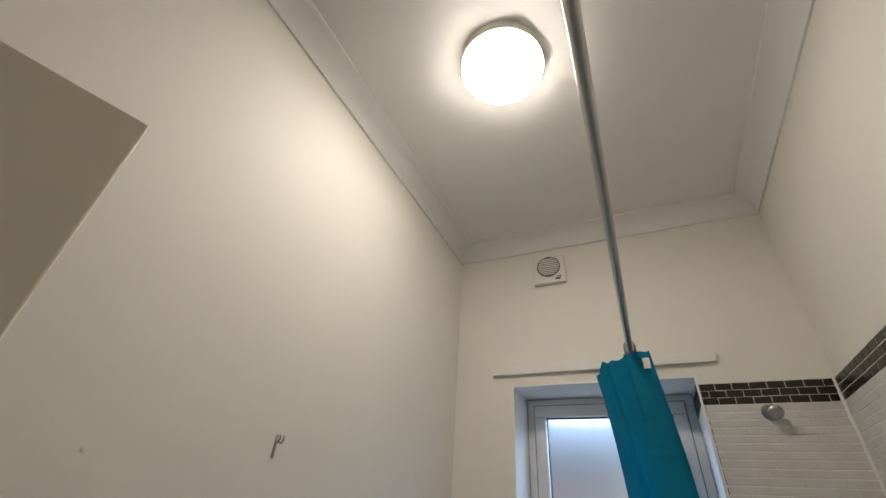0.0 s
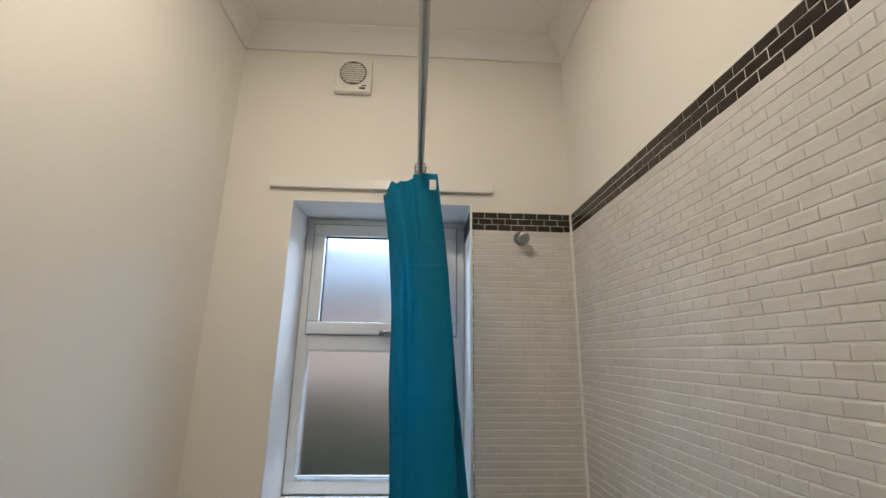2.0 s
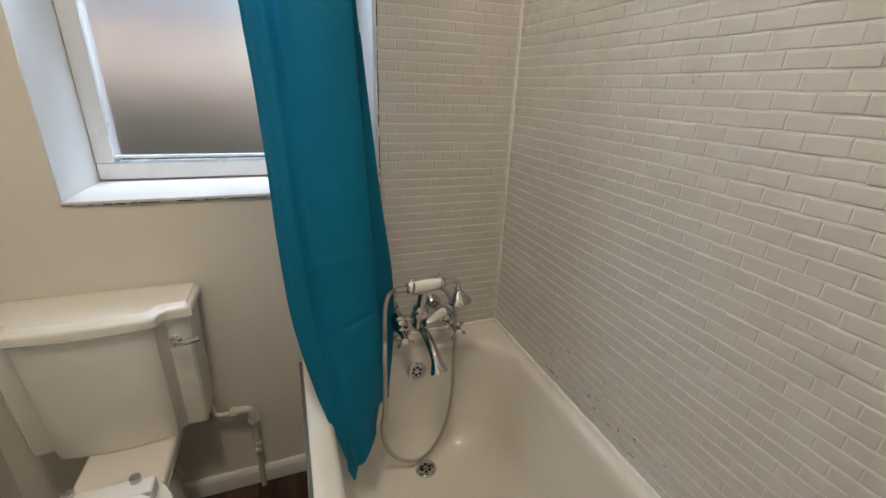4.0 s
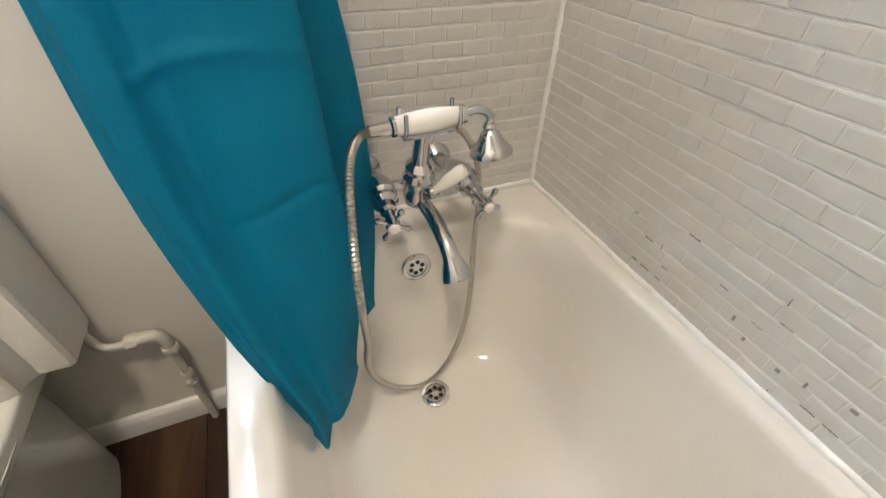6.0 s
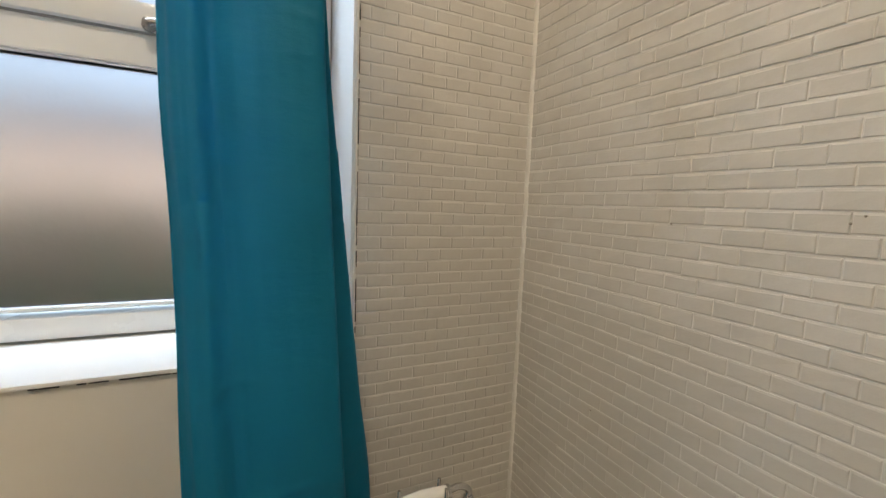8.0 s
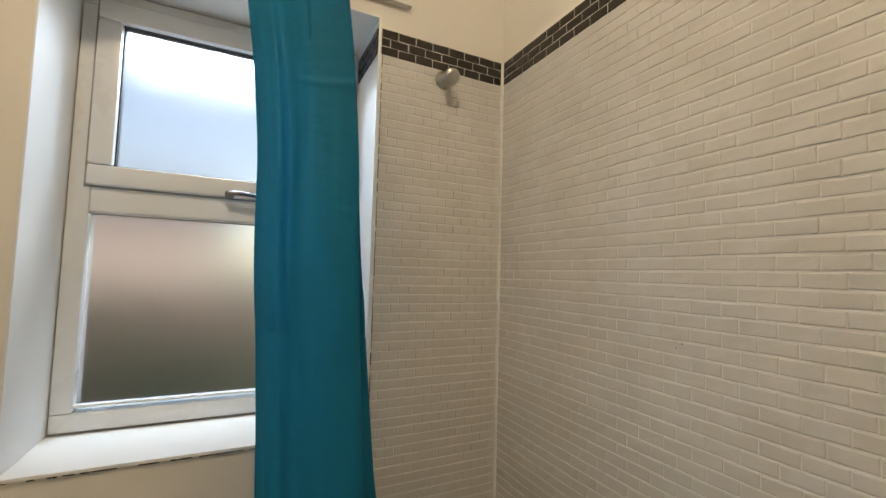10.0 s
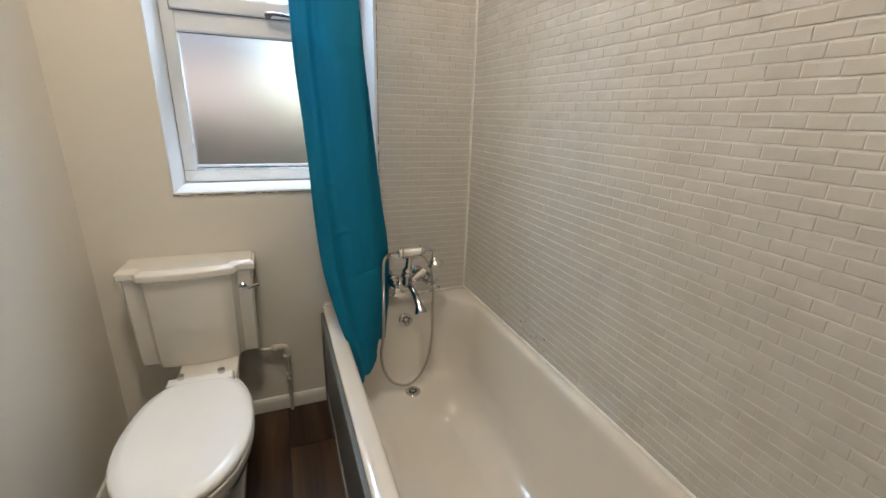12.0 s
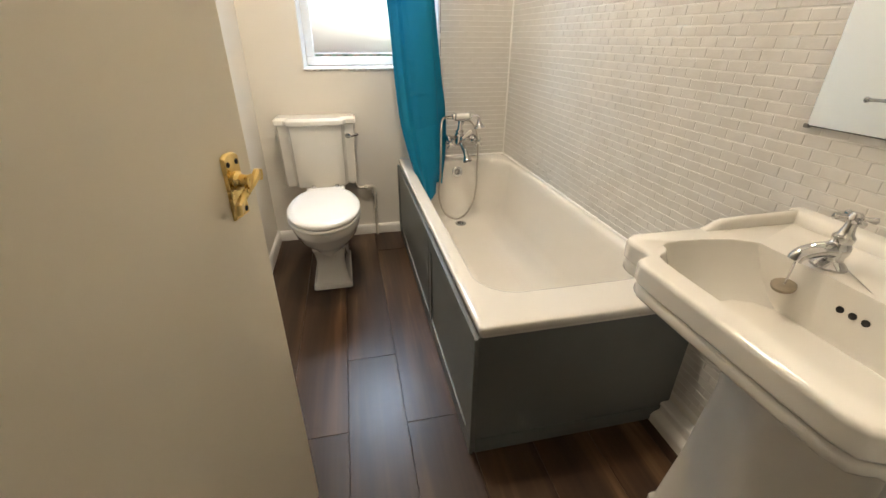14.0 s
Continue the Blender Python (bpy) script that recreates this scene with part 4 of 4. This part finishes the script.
part("bar", tube([(RX2, 0.640, RZ2 + 0.014), (RX2, 0.765, RZ2), (RX2, 0.900, RZ2 - 0.006)], 0.0075, 12, steps=1), CHROME, roll)
part("bar_tip", lathe([(0.0, 0.0), (0.011, 0.0), (0.013, 0.006), (0.013, 0.014), (0.0, 0.016)], (RX2, 0.892, RZ2 - 0.006), (0, 1, -0.05), 16), CHROME, roll)

# ---- coat hook and old plug on the west wall ----
hook = thing("wall_hook", "small grey twin wall hook", "hook")
part("hook_plate", boxes((WEST, WEST + 0.003, 0.832, 0.840, 1.704, 1.756), bevel=0.0015), PANELEDGE, hook)
for y in (0.830, 0.842):
    part("prong", tube([(WEST + 0.003, 0.836, 1.740), (WEST + 0.012, y, 1.738), (WEST + 0.018, y, 1.746), (WEST + 0.016, y, 1.753)], 0.0021, 8), PANELEDGE, hook)
tagged(finish("wall_plug", lathe([(0.0, 0), (0.004, 0), (0.003, 0.002), (0.0, 0.002)], (WEST, 0.438, 1.659), (1, 0, 0), 10), PIPE), "filled screw hole in the plaster", "wall plug")

# ---- extractor fan ----
fan = thing("extractor_fan", "square white extractor fan with round grille", "extractor fan")
FX, FZ, FH = -0.288, 2.744, 0.080
part("housing", boxes((FX - FH, FX + FH, NORTH - 0.030, NORTH, FZ - FH, FZ + FH), bevel=0.006, segs=3), PLASTIC, fan)
# shallow mottled brown disc behind the slats
part("bowl_recess", lathe([(0.0, 0.0), (0.058, 0.0), (0.060, 0.003), (0.056, 0.004), (0.054, 0.001), (0.0, 0.001)], (FX, NORTH - 0.030, FZ + 0.010), (0, -1, 0), 32), GRILLEBROWN, fan)
for k in range(9):
    zz = -0.044 + k * 0.011
    w = math.sqrt(0.054 ** 2 - zz * zz)
    part("grille_slat", boxes((FX - w, FX + w, NORTH - 0.036, NORTH - 0.031, FZ + 0.010 + zz - 0.003, FZ + 0.010 + zz + 0.003), bevel=0.001), PLASTIC, fan)
part("switch_window", boxes((FX + 0.030, FX + 0.056, NORTH - 0.032, NORTH - 0.030, FZ - 0.068, FZ - 0.060)), DARK, fan)
part("badge", boxes((FX + 0.040, FX + 0.060, NORTH - 0.0315, NORTH - 0.030, FZ - 0.054, FZ - 0.049)), GASKET, fan)

# ---- ceiling lamp ----
lamp = thing("ceiling_light", "round white flush ceiling light, switched on", "ceiling light")
LX, LY = -0.203, 0.822
part("lamp_base", lathe([(0.0, 0), (0.137, 0), (0.139, -0.050), (0.0, -0.050)], (LX, LY, CEILING), (0, 0, 1), 48), PLASTIC, lamp)
prof = [(0.0, -0.0505), (0.137, -0.0505), (0.139, -0.053)]
for k in range(9):
    a = radians(90 * k / 8)
    prof.append((0.121 + 0.018 * math.cos(a), -0.055 - 0.015 * math.sin(a)))
prof += [(0.08, -0.0715), (0.0, -0.073)]
part("lamp_diffuser", lathe(prof, (LX, LY, CEILING), (0, 0, 1), 48), GLOW, lamp, "glowing opal diffuser", 60.0)

# ---- pedestal basin ----
basin = thing("pedestal_basin", "white ceramic pedestal washbasin with stepped corners", "washbasin")
SY, SZ = -0.2320, 0.789                       # middle of the basin, rim height
HALF, FRONT = 0.2870, 0.188
BOWL_Y = 0.905                                # width of the well against its plan


def basin_ring(grow, z):
    """Plan of the basin's edge, notched at the two front corners."""
    h, f = HALF + grow, FRONT - grow
    half = []
    half += [(f, 0.0), (f, h - 0.170), (f + 0.001, h - 0.118), (f + 0.008, h - 0.098), (f + 0.022, h - 0.090), (f + 0.034, h - 0.086), (f + 0.040, h - 0.074)]
    half += [(f + 0.039, h - 0.058), (f + 0.037, h - 0.036), (f + 0.042, h - 0.014), (f + 0.058, h), (f + 0.12, h), (f + 0.26, h), (EAST - 0.004, h)]
    right = [(x, SY - y, z) for x, y in half]
    left = [(x, SY + y, z) for x, y in half]
    return left + right[::-1][:-1]


def bowl_ring(k, z, n):
    """Inner well ring matched to the outer ring's point count."""
    half = [(0.218, 0.0), (0.218, 0.130), (0.220, 0.180), (0.226, 0.204), (0.238, 0.214), (0.252, 0.220), (0.262, 0.232), (0.266, 0.246),
            (0.276, 0.254), (0.290, 0.257), (0.320, 0.258), (0.37, 0.254), (0.440, 0.242), (0.488, 0.215)]
    cx = 0.39
    half = [(cx + (x - cx) * (0.91 if x < cx else 0.77), y) for x, y in half]
    # lower rings round off towards an oval
    oval_mix = min(1.0, max(0.0, (1.0 - k) * 2.4))
    last = len(half) - 1
    soft = []
    for i, (x, y) in enumerate(half):
        a = math.pi * i / last
        ox, oy = 0.352 - 0.118 * math.cos(a), 0.236 * math.sin(a) + 0.02 * i / last
        soft.append((x + (ox - x) * oval_mix, y + (oy - y) * oval_mix))
    left = [(cx + (x - cx) * k, SY + y * k * BOWL_Y, z) for x, y in soft]
    right = [(cx + (x - cx) * k, SY - y * k * BOWL_Y, z) for x, y in soft]
    return left + right[::-1][:-1]


n = len(basin_ring(0, 0))
outer = [basin_ring(g, SZ + z) for g, z in ((-0.150, -0.150), (-0.090, -0.115), (-0.035, -0.079), (-0.012, -0.0705), (-0.006, -0.069), (-0.003, -0.066), (-0.002, -0.062), (-0.002, -0.052), (-0.003, -0.048), (-0.006, -0.046), (-0.007, -0.0455), (-0.007, -0.043),
         (-0.005, -0.0415), (-0.001, -0.0405), (0.0, -0.038), (0.0, -0.036), (0.0, -0.010), (0.0, -0.008), (-0.0012, -0.0035), (-0.004, -0.001), (-0.008, 0.0))]
inner = [bowl_ring(k, SZ - d, n) for k, d in ((1.018, 0.0), (1.014, 0.001), (1.008, 0.004), (1.0, 0.011), (0.985, 0.025), (0.965, 0.045), (0.935, 0.068), (0.89, 0.090), (0.82, 0.109), (0.72, 0.124), (0.60, 0.134), (0.48, 0.141), (0.36, 0.1455))]
body = part("basin_body", loft(outer + inner), CERAMIC, basin, smooth=46.0)
# upstand round the tap ledge
for s in (1, -1):
    side_y = SY + s * (HALF - 0.012)
    c = smooth_path([(0.400, side_y, SZ - 0.002), (0.420, side_y, SZ + 0.007), (0.440, side_y, SZ + 0.018), (0.47, side_y, SZ + 0.022), (0.56, side_y, SZ + 0.024), (EAST - 0.030, side_y, SZ + 0.025)], 6)
    rr = []
    for p in c:
        hgt = p.z - SZ
        rr.append([(p.x, p.y + a, SZ - 0.006 + b * (hgt + 0.006)) for a, b in ((-0.012, 0.0), (-0.010, 0.75), (-0.006, 0.95), (0.0, 1.0), (0.006, 0.95), (0.010, 0.75), (0.012, 0.0))])
    part("side_upstand", loft(rr), CERAMIC, basin, smooth=60.0)
part("back_upstand", loft([[(EAST - 0.005 - a, y, SZ - 0.006 + b) for a, b in ((0, 0), (0.040, 0), (0.037, 0.022), (0.032, 0.028), (0.024, 0.031), (0.0, 0.031))] for y in (SY - HALF, SY + HALF)]), CERAMIC, basin, smooth=60.0)
for dy in (-0.019, 0.0, 0.019):
    part("overflow_hole", lathe([(0.0, -0.012), (0.0058, -0.012), (0.0058, 0.0012), (0.0048, 0.0016), (0.0, 0.0005)], (0.4630, SY + 0.010 + dy, SZ - 0.040), (-0.985, 0, 0.14), 14), DARK, basin)
part("waste", lathe([(0.0, 0), (0.030, 0), (0.030, 0.002), (0.024, 0.003), (0.020, 0.0012), (0.0, 0.0012)], (0.400, SY + 0.004, SZ - 0.1445), (0, 0, 1), 20), CHROME, basin)
part("waste_hole", lathe([(0.0, 0), (0.0195, 0), (0.0195, 0.0022), (0.0, 0.0024)], (0.400, SY + 0.004, SZ - 0.1445), (0, 0, 1), 20), DARK, basin)


def pedestal_ring(x0, w, z):
    """Plan of the column: bowed front with a blunt middle, straight sides to the wall."""
    half = [(x0, 0.0), (x0 + 0.001, w * 0.14), (x0 + 0.006, w * 0.24), (x0 + 0.026, w * 0.60), (x0 + 0.048, w * 0.93), (x0 + 0.054, w * 0.985), (x0 + 0.062, w), (EAST - 0.004, w)]
    return [(x, SY + y, z) for x, y in half] + [(x, SY - y, z) for x, y in half[:0:-1]]


part("pedestal", loft([pedestal_ring(x0, w, z) for x0, w, z in ((0.352, 0.188, 0.0), (0.352, 0.188, 0.05), (0.362, 0.180, 0.066), (0.378, 0.165, 0.25), (0.378, 0.147, 0.48), (0.355, 0.145, 0.60), (0.31, 0.155, 0.665), (0.30, 0.16, 0.69))]), CERAMIC, basin, "tapered ceramic pedestal", 30.0)

tap = thing("basin_tap", "chrome cross-head pillar tap on the basin ledge", "tap")
TPX, TPY = 0.502, -0.136
lean = (0.10, 0.0, 1)
part("tap_body", lathe([(0.0, -0.001), (0.027, -0.001), (0.027, 0.003), (0.023, 0.008), (0.016, 0.014), (0.0155, 0.022), (0.018, 0.028), (0.018, 0.040), (0.0145, 0.046), (0.016, 0.050), (0.016, 0.057), (0.011, 0.063), (0.009, 0.072), (0.0075, 0.086), (0.0, 0.087)], (TPX, TPY, SZ), lean, 22), CHROME, tap)
part("tap_spout", tube([(TPX + 0.002, TPY, SZ + 0.030), (TPX - 0.022, TPY + 0.004, SZ + 0.033), (TPX - 0.044, TPY + 0.009, SZ + 0.029), (TPX - 0.058, TPY + 0.012, SZ + 0.022), (TPX - 0.063, TPY + 0.013, SZ + 0.012)], (0.0145, 0.0115), 14), CHROME, tap)
hx = TPX + 0.009
tcross = part("tap_handle", lathe([(0.0, 0), (0.010, 0), (0.012, 0.005), (0.010, 0.013), (0.007, 0.017), (0.0, 0.018)], (hx, TPY, SZ + 0.082), lean, 16), CHROME, tap)
for k in range(4):
    a = k * math.pi / 2 - 0.62
    part("spoke", lathe([(0.0, 0.006), (0.0042, 0.006), (0.0038, 0.018), (0.0058, 0.024), (0.0060, 0.029), (0.0, 0.032)], (hx + 0.001, TPY, SZ + 0.090), (math.cos(a), math.sin(a), -0.05), 10), CHROME, tcross)

plug = thing("basin_plug", "small round dull brown basin plug hanging on its chain", "plug")
part("plug_disc", lathe([(0.0, -0.006), (0.015, -0.006), (0.018, -0.004), (0.0195, 0.0), (0.0195, 0.003), (0.017, 0.0045), (0.0, 0.0045)], (0.446, -0.120, SZ - 0.043), (-0.25, -0.05, 0.95), 20), PLUGMETAL, plug)
part("plug_stem", tube([(0.446, -0.120, SZ - 0.039), (0.445, -0.122, SZ - 0.015), (0.442, -0.124, SZ + 0.012)], 0.0022, 8, steps=10, ribs=0.35), CHROME, plug)
part("chain", tube([(0.512, -0.162, SZ + 0.003), (0.492, -0.20, SZ + 0.001), (0.474, -0.235, SZ - 0.004), (0.460, -0.28, SZ - 0.030), (0.440, -0.35, SZ - 0.070)], 0.0015, 6, steps=16, ribs=0.5), STEEL, plug)

# ---- mirror ----
mirror = thing("wall_mirror", "frameless mirror with corroded dark edges above the basin", "mirror")
part("mirror_back", boxes((EAST - 0.012, EAST - 0.007, -0.484, 0.1065, 0.9785, 1.7015)), MIRROREDGE, mirror)
part("mirror_glass", boxes((EAST - 0.016, EAST - 0.0125, -0.481, 0.104, 0.981, 1.699), bevel=0.001), mirror_mat, mirror, "clear mirror glass")
for y, z in ((0.104, 0.980), (-0.482, 0.980)):
    part("corner_clip", boxes((EAST - 0.018, EAST - 0.007, y - 0.004, y + 0.006, z - 0.005, z + 0.004), bevel=0.002), MIRROREDGE, mirror)

# ---- garden beyond the glass ----
structure("ground", boxes((-400, 400, 2.3, 800, -0.6, -0.3)), GRASS, "rough grass outside", "ground")
gw = tagged(finish("garden_wall", boxes((-6, 6, 5.2, 5.42, -0.3, 1.15), (-6.02, 6.02, 5.17, 5.45, 1.15, 1.21)), BRICKOUT, smooth=0), "red brick garden wall beyond the window", "garden wall")
house = thing("neighbour_house", "red brick neighbouring house with slate roof", "house")
part("house_wall", boxes((-9, -0.6, 17, 25, -0.3, 3.0)), PALEBRICK, house, smooth=0)
part("house_roof", loft([[(x, 16.7, 3.0), (x, 25.3, 3.0), (x, 21, 5.0)] for x in (-9.3, -0.3)]), ROOFTILE, house, smooth=0)


def hedge_mesh():
    rng = random.Random(4)
    bm = bmesh.new()
    for _ in range(1500):
        c = Vector((rng.uniform(-2.6, 0.4), rng.uniform(4.1, 4.9), -0.3 + rng.random() ** 0.7 * (1.35 + 0.35 * math.sin(rng.random() * 6))))
        d = Vector((rng.uniform(-1, 1), rng.uniform(-1, 1), rng.uniform(-0.4, 1))).normalized()
        s = d.orthogonal().normalized() * rng.uniform(0.03, 0.06)
        e = d * rng.uniform(0.08, 0.15)
        bm.faces.new([bm.verts.new(c + v) for v in (-s * 0.2, e * 0.5 - s, e, e * 0.5 + s)])
    return bm


tagged(finish("hedge", hedge_mesh(), LEAF, smooth=0), "loose green hedge by the garden wall", "hedge", "", "stuff")

# ---- floor planks ----
PLANK = 0.190
rng = random.Random(11)
plank_meshes = {}
for i in range(-3, 6):
    x0, x1 = -0.193 + (i - 1) * PLANK, -0.193 + i * PLANK
    a, b = max(x0, WEST), min(x1, EAST)
    if b - a < 0.01:
        continue
    start = (0.704 if i % 2 == 0 else 0.362) - 1.28 * 2
    y = start
    while y < NORTH:
        c, d = max(y, SOUTH - THICK), min(y + 1.28, NORTH)
        if d - c > 0.02:
            key = (round(b - a, 3), round(d - c, 3))
            if key not in plank_meshes:
                g = 0.0007
                bm = bmesh.new()
                w, l = key
                rings = [[(g + k, g + k, z), (w - g - k, g + k, z), (w - g - k, l - g - k, z), (g + k, l - g - k, z)] for k, z in ((0, -0.008), (0, -0.0007), (0.0008, 0.0))]
                loft(rings, False, True, bm)
                bmesh.ops.recalc_face_normals(bm, faces=bm.faces)
                me = bpy.data.meshes.new("plank")
                bm.to_mesh(me)
                bm.free()
                me.materials.append(FLOORWOOD)
                plank_meshes[key] = me
            ob = new("plank", plank_meshes[key])
            ob.parent = floor
            ob.location = (a, c, 0)
        y += 1.28

# ---- tiles ----
TG = {"tile": (0.0004, 0.0013), "dark_tile": (0.0011, 0.0013)}   # half joints, upright and level
DEPTH = 0.0024


def tile_points(w, h, rng, wob, gap=(0.0006, 0.0008)):
    """Frustum with a softened arris and slightly uneven corners; x along, y up, z proud."""
    j = lambda: rng.uniform(-wob, wob)
    k = lambda: rng.uniform(-wob, wob) * 0.3
    c = [(gap[0] + k(), gap[1] + j()), (w - gap[0] + k(), gap[1] + j()), (w - gap[0] + k(), h - gap[1] + j()), (gap[0] + k(), h - gap[1] + j())]
    m = (w / 2, h / 2)
    tilt = [rng.uniform(-0.0003, 0.0003) for _ in range(4)]
    pts = [(x, y, -0.001) for x, y in c] + [(x, y, 0.0017) for x, y in c]
    for (x, y), t in zip(c, tilt):
        pts.append((x + math.copysign(0.0016, m[0] - x), y + (0.0012 if y < m[1] else -0.0030), DEPTH + t))
    return pts


TILE_FACES = [(0, 1, 5, 4), (1, 2, 6, 5), (2, 3, 7, 6), (3, 0, 4, 7), (4, 5, 9, 8), (5, 6, 10, 9), (6, 7, 11, 10), (7, 4, 8, 11), (8, 9, 10, 11)]


def tile_mesh(name, pts, material):
    me = bpy.data.meshes.new(name)
    me.from_pydata(pts, [], TILE_FACES)
    me.materials.append(material)
    return me


def tiled_wall(wall, origin, along, out, length, z0, z1, material, picked, name, seed, row0=0):
    """Rows of brick tiles on a wall. Those for which picked(u, z) holds are parts; the rest are one mesh."""
    rng = random.Random(seed)
    along, out, origin = Vector(along), Vector(out), Vector(origin)
    turn = Matrix((along, Vector((0, 0, 1)), out)).transposed().to_4x4()
    variants = {}
    verts, faces = [], []
    rows = round((z1 - z0) / PITCH_Z)
    ph = (z1 - z0) / rows
    for r in range(rows):
        z = z0 + r * ph
        u = -PITCH_X * (0.5 if (r + row0) % 2 else 0.0) - rng.uniform(0, 0.004)
        while u < length:
            a, b = max(u, 0.0), min(u + PITCH_X, length)
            u += PITCH_X
            if b - a < 0.008:
                continue
            w = round(b - a, 4)
            proud = rng.uniform(-0.0005, 0.0006)
            if picked(a, z):
                key = (w, rng.randrange(6) if abs(w - PITCH_X) < 1e-3 else 0)
                if key not in variants:
                    variants[key] = tile_mesh(name, tile_points(w, ph, rng, 0.0009, TG[name]), material)
                ob = new(name, variants[key])
                ob.parent = wall
                ob.matrix_basis = Matrix.Translation(origin + along * a + Vector((0, 0, z)) + out * proud) @ turn @ Matrix.Rotation(rng.uniform(-0.008, 0.008), 4, "Z")
            else:
                k = len(verts)
                for x, y, d in tile_points(w, ph, rng, 0.0009, TG[name]):
                    verts.append(tuple(origin + along * (a + x) + Vector((0, 0, z + y)) + out * (d + proud)))
                faces += [tuple(k + i for i in f) for f in TILE_FACES]
    if verts:
        me = bpy.data.meshes.new(name + "s")
        me.from_pydata(verts, [], faces)
        me.materials.append(material)
        ob = new(name + "_field", me)
        ob.parent = wall
        tagged(ob, "", "", "", "stuff")


def grout(name, spec, parent, material):
    part(name, boxes(spec), material, parent, smooth=0)


BAND_Z1 = BAND_Z0 + 3 * PITCH_Z
G = 0.0035
# set-out: tiled faces stand proud of the plaster
grout("grout", (EAST - G, EAST, SOUTH, NORTH, 0.10, BAND_Z0), wall_east, GROUT)
grout("band_grout", (EAST - G, EAST, SOUTH, NORTH, BAND_Z0, BAND_Z1 + 0.001), wall_east, GROUTLIGHT)
grout("grout", (WIN_X1 + 0.006, EAST - G, NORTH - G, NORTH, RIM - 0.03, BAND_Z0), wall_north, GROUT)
grout("band_grout", (WIN_X1 + 0.006, EAST - G, NORTH - G, NORTH, BAND_Z0, BAND_Z1 + 0.001), wall_north, GROUTLIGHT)
tiled_wall(wall_east, (EAST - G + 0.001, NORTH - G, 0), (0, -1, 0), (-1, 0, 0), NORTH - SOUTH - G, BAND_Z0 - 73 * PITCH_Z, BAND_Z0, TILEWHITE, lambda u, z: u < 0.86 and 0.62 < z < 1.12, "tile", 21)
tiled_wall(wall_east, (EAST - G + 0.001, NORTH - G, 0), (0, -1, 0), (-1, 0, 0), NORTH - SOUTH - G, BAND_Z0, BAND_Z1, TILEDARK, lambda u, z: True, "dark_tile", 22)
tiled_wall(wall_north, (WIN_X1 + 0.007, NORTH - G + 0.001, 0), (1, 0, 0), (0, -1, 0), EAST - G - WIN_X1 - 0.008, BAND_Z0 - 60 * PITCH_Z, BAND_Z0, TILEWHITE, lambda u, z: z < 1.45, "tile", 23)
tiled_wall(wall_north, (WIN_X1 + 0.007, NORTH - G + 0.001, 0), (1, 0, 0), (0, -1, 0), EAST - G - WIN_X1 - 0.008, BAND_Z0, BAND_Z1, TILEDARK, lambda u, z: True, "dark_tile", 24)
# the dark band returns into the window recess
tiled_wall(window, (WIN_X1 - 0.002, NORTH - 0.002, 0), (0, 1, 0), (-1, 0, 0), 0.215, BAND_Z0, BAND_Z1, TILEDARK, lambda u, z: True, "dark_tile", 25)

# small painted tiles on the sill
rng = random.Random(31)
sill_variants = [tile_mesh("sill_tile", tile_points(PITCH_X, PITCH_Z, rng, 0.0006), REVEAL) for _ in range(4)]
for r in range(8):
    for c in range(13):
        x = WIN_X0 + 0.006 + c * PITCH_X + (PITCH_X / 2 if r % 2 else 0)
        if x + PITCH_X > WIN_X1 - 0.002:
            continue
        ob = new("sill_tile", sill_variants[rng.randrange(4)])
        ob.parent = sill
        ob.location = (x, NORTH + 0.004 + r * PITCH_Z, WIN_Z0 - 0.003)

# chipped and stained joints in the lowest courses beside the bath
rng = random.Random(41)
chips = bmesh.new()
for _ in range(24):
    y = rng.uniform(0.72, 1.60)
    row = rng.randrange(1, 7)
    z = BAND_Z0 - 60 * PITCH_Z + row * PITCH_Z
    if rng.random() < 0.75:
        w, h = rng.uniform(0.006, 0.022), rng.uniform(0.0007, 0.0014)
    else:
        w, h = rng.uniform(0.0010, 0.0018), rng.uniform(0.006, 0.014)
    box(chips, EAST - 0.0052, EAST - 0.003, y, y + w, z - 0.0002, z + h, 0.0003, 1)
for y, z, w, h in ((1.416, 0.581, 0.014, 0.0014), (1.389, 0.547, 0.004, 0.009), (1.364, 0.531, 0.004, 0.006), (1.311, 0.528, 0.006, 0.006), (1.282, 0.537, 0.003, 0.010), (1.233, 0.555, 0.008, 0.006)):
    box(chips, EAST - 0.0058, EAST - 0.003, y, y + w, z, z + h, 0.0003, 1)
STAIN = paint("stained_chip", (0.36, 0.325, 0.28), 0.8, 200.0, 0.3, 0.5, 90.0)
spots = bmesh.new()
for y, z in ((1.288, 1.302), (1.519, 1.281), (1.300, 1.293), (1.655, 0.901)):
    lathe([(0.0, 0.0), (0.0018, 0.0), (0.0012, 0.0010), (0.0, 0.0012)], (EAST - 0.0050, y, z), (-1, 0, 0), 8, spots)
tagged(part("specks", spots, STAIN, wall_east, "small brown specks on the tiles"), "", "", "", "stuff")
tagged(part("chipped_joints", chips, STAIN, wall_east, "brown chipped joints in the lowest tile courses"), "", "", "", "stuff")
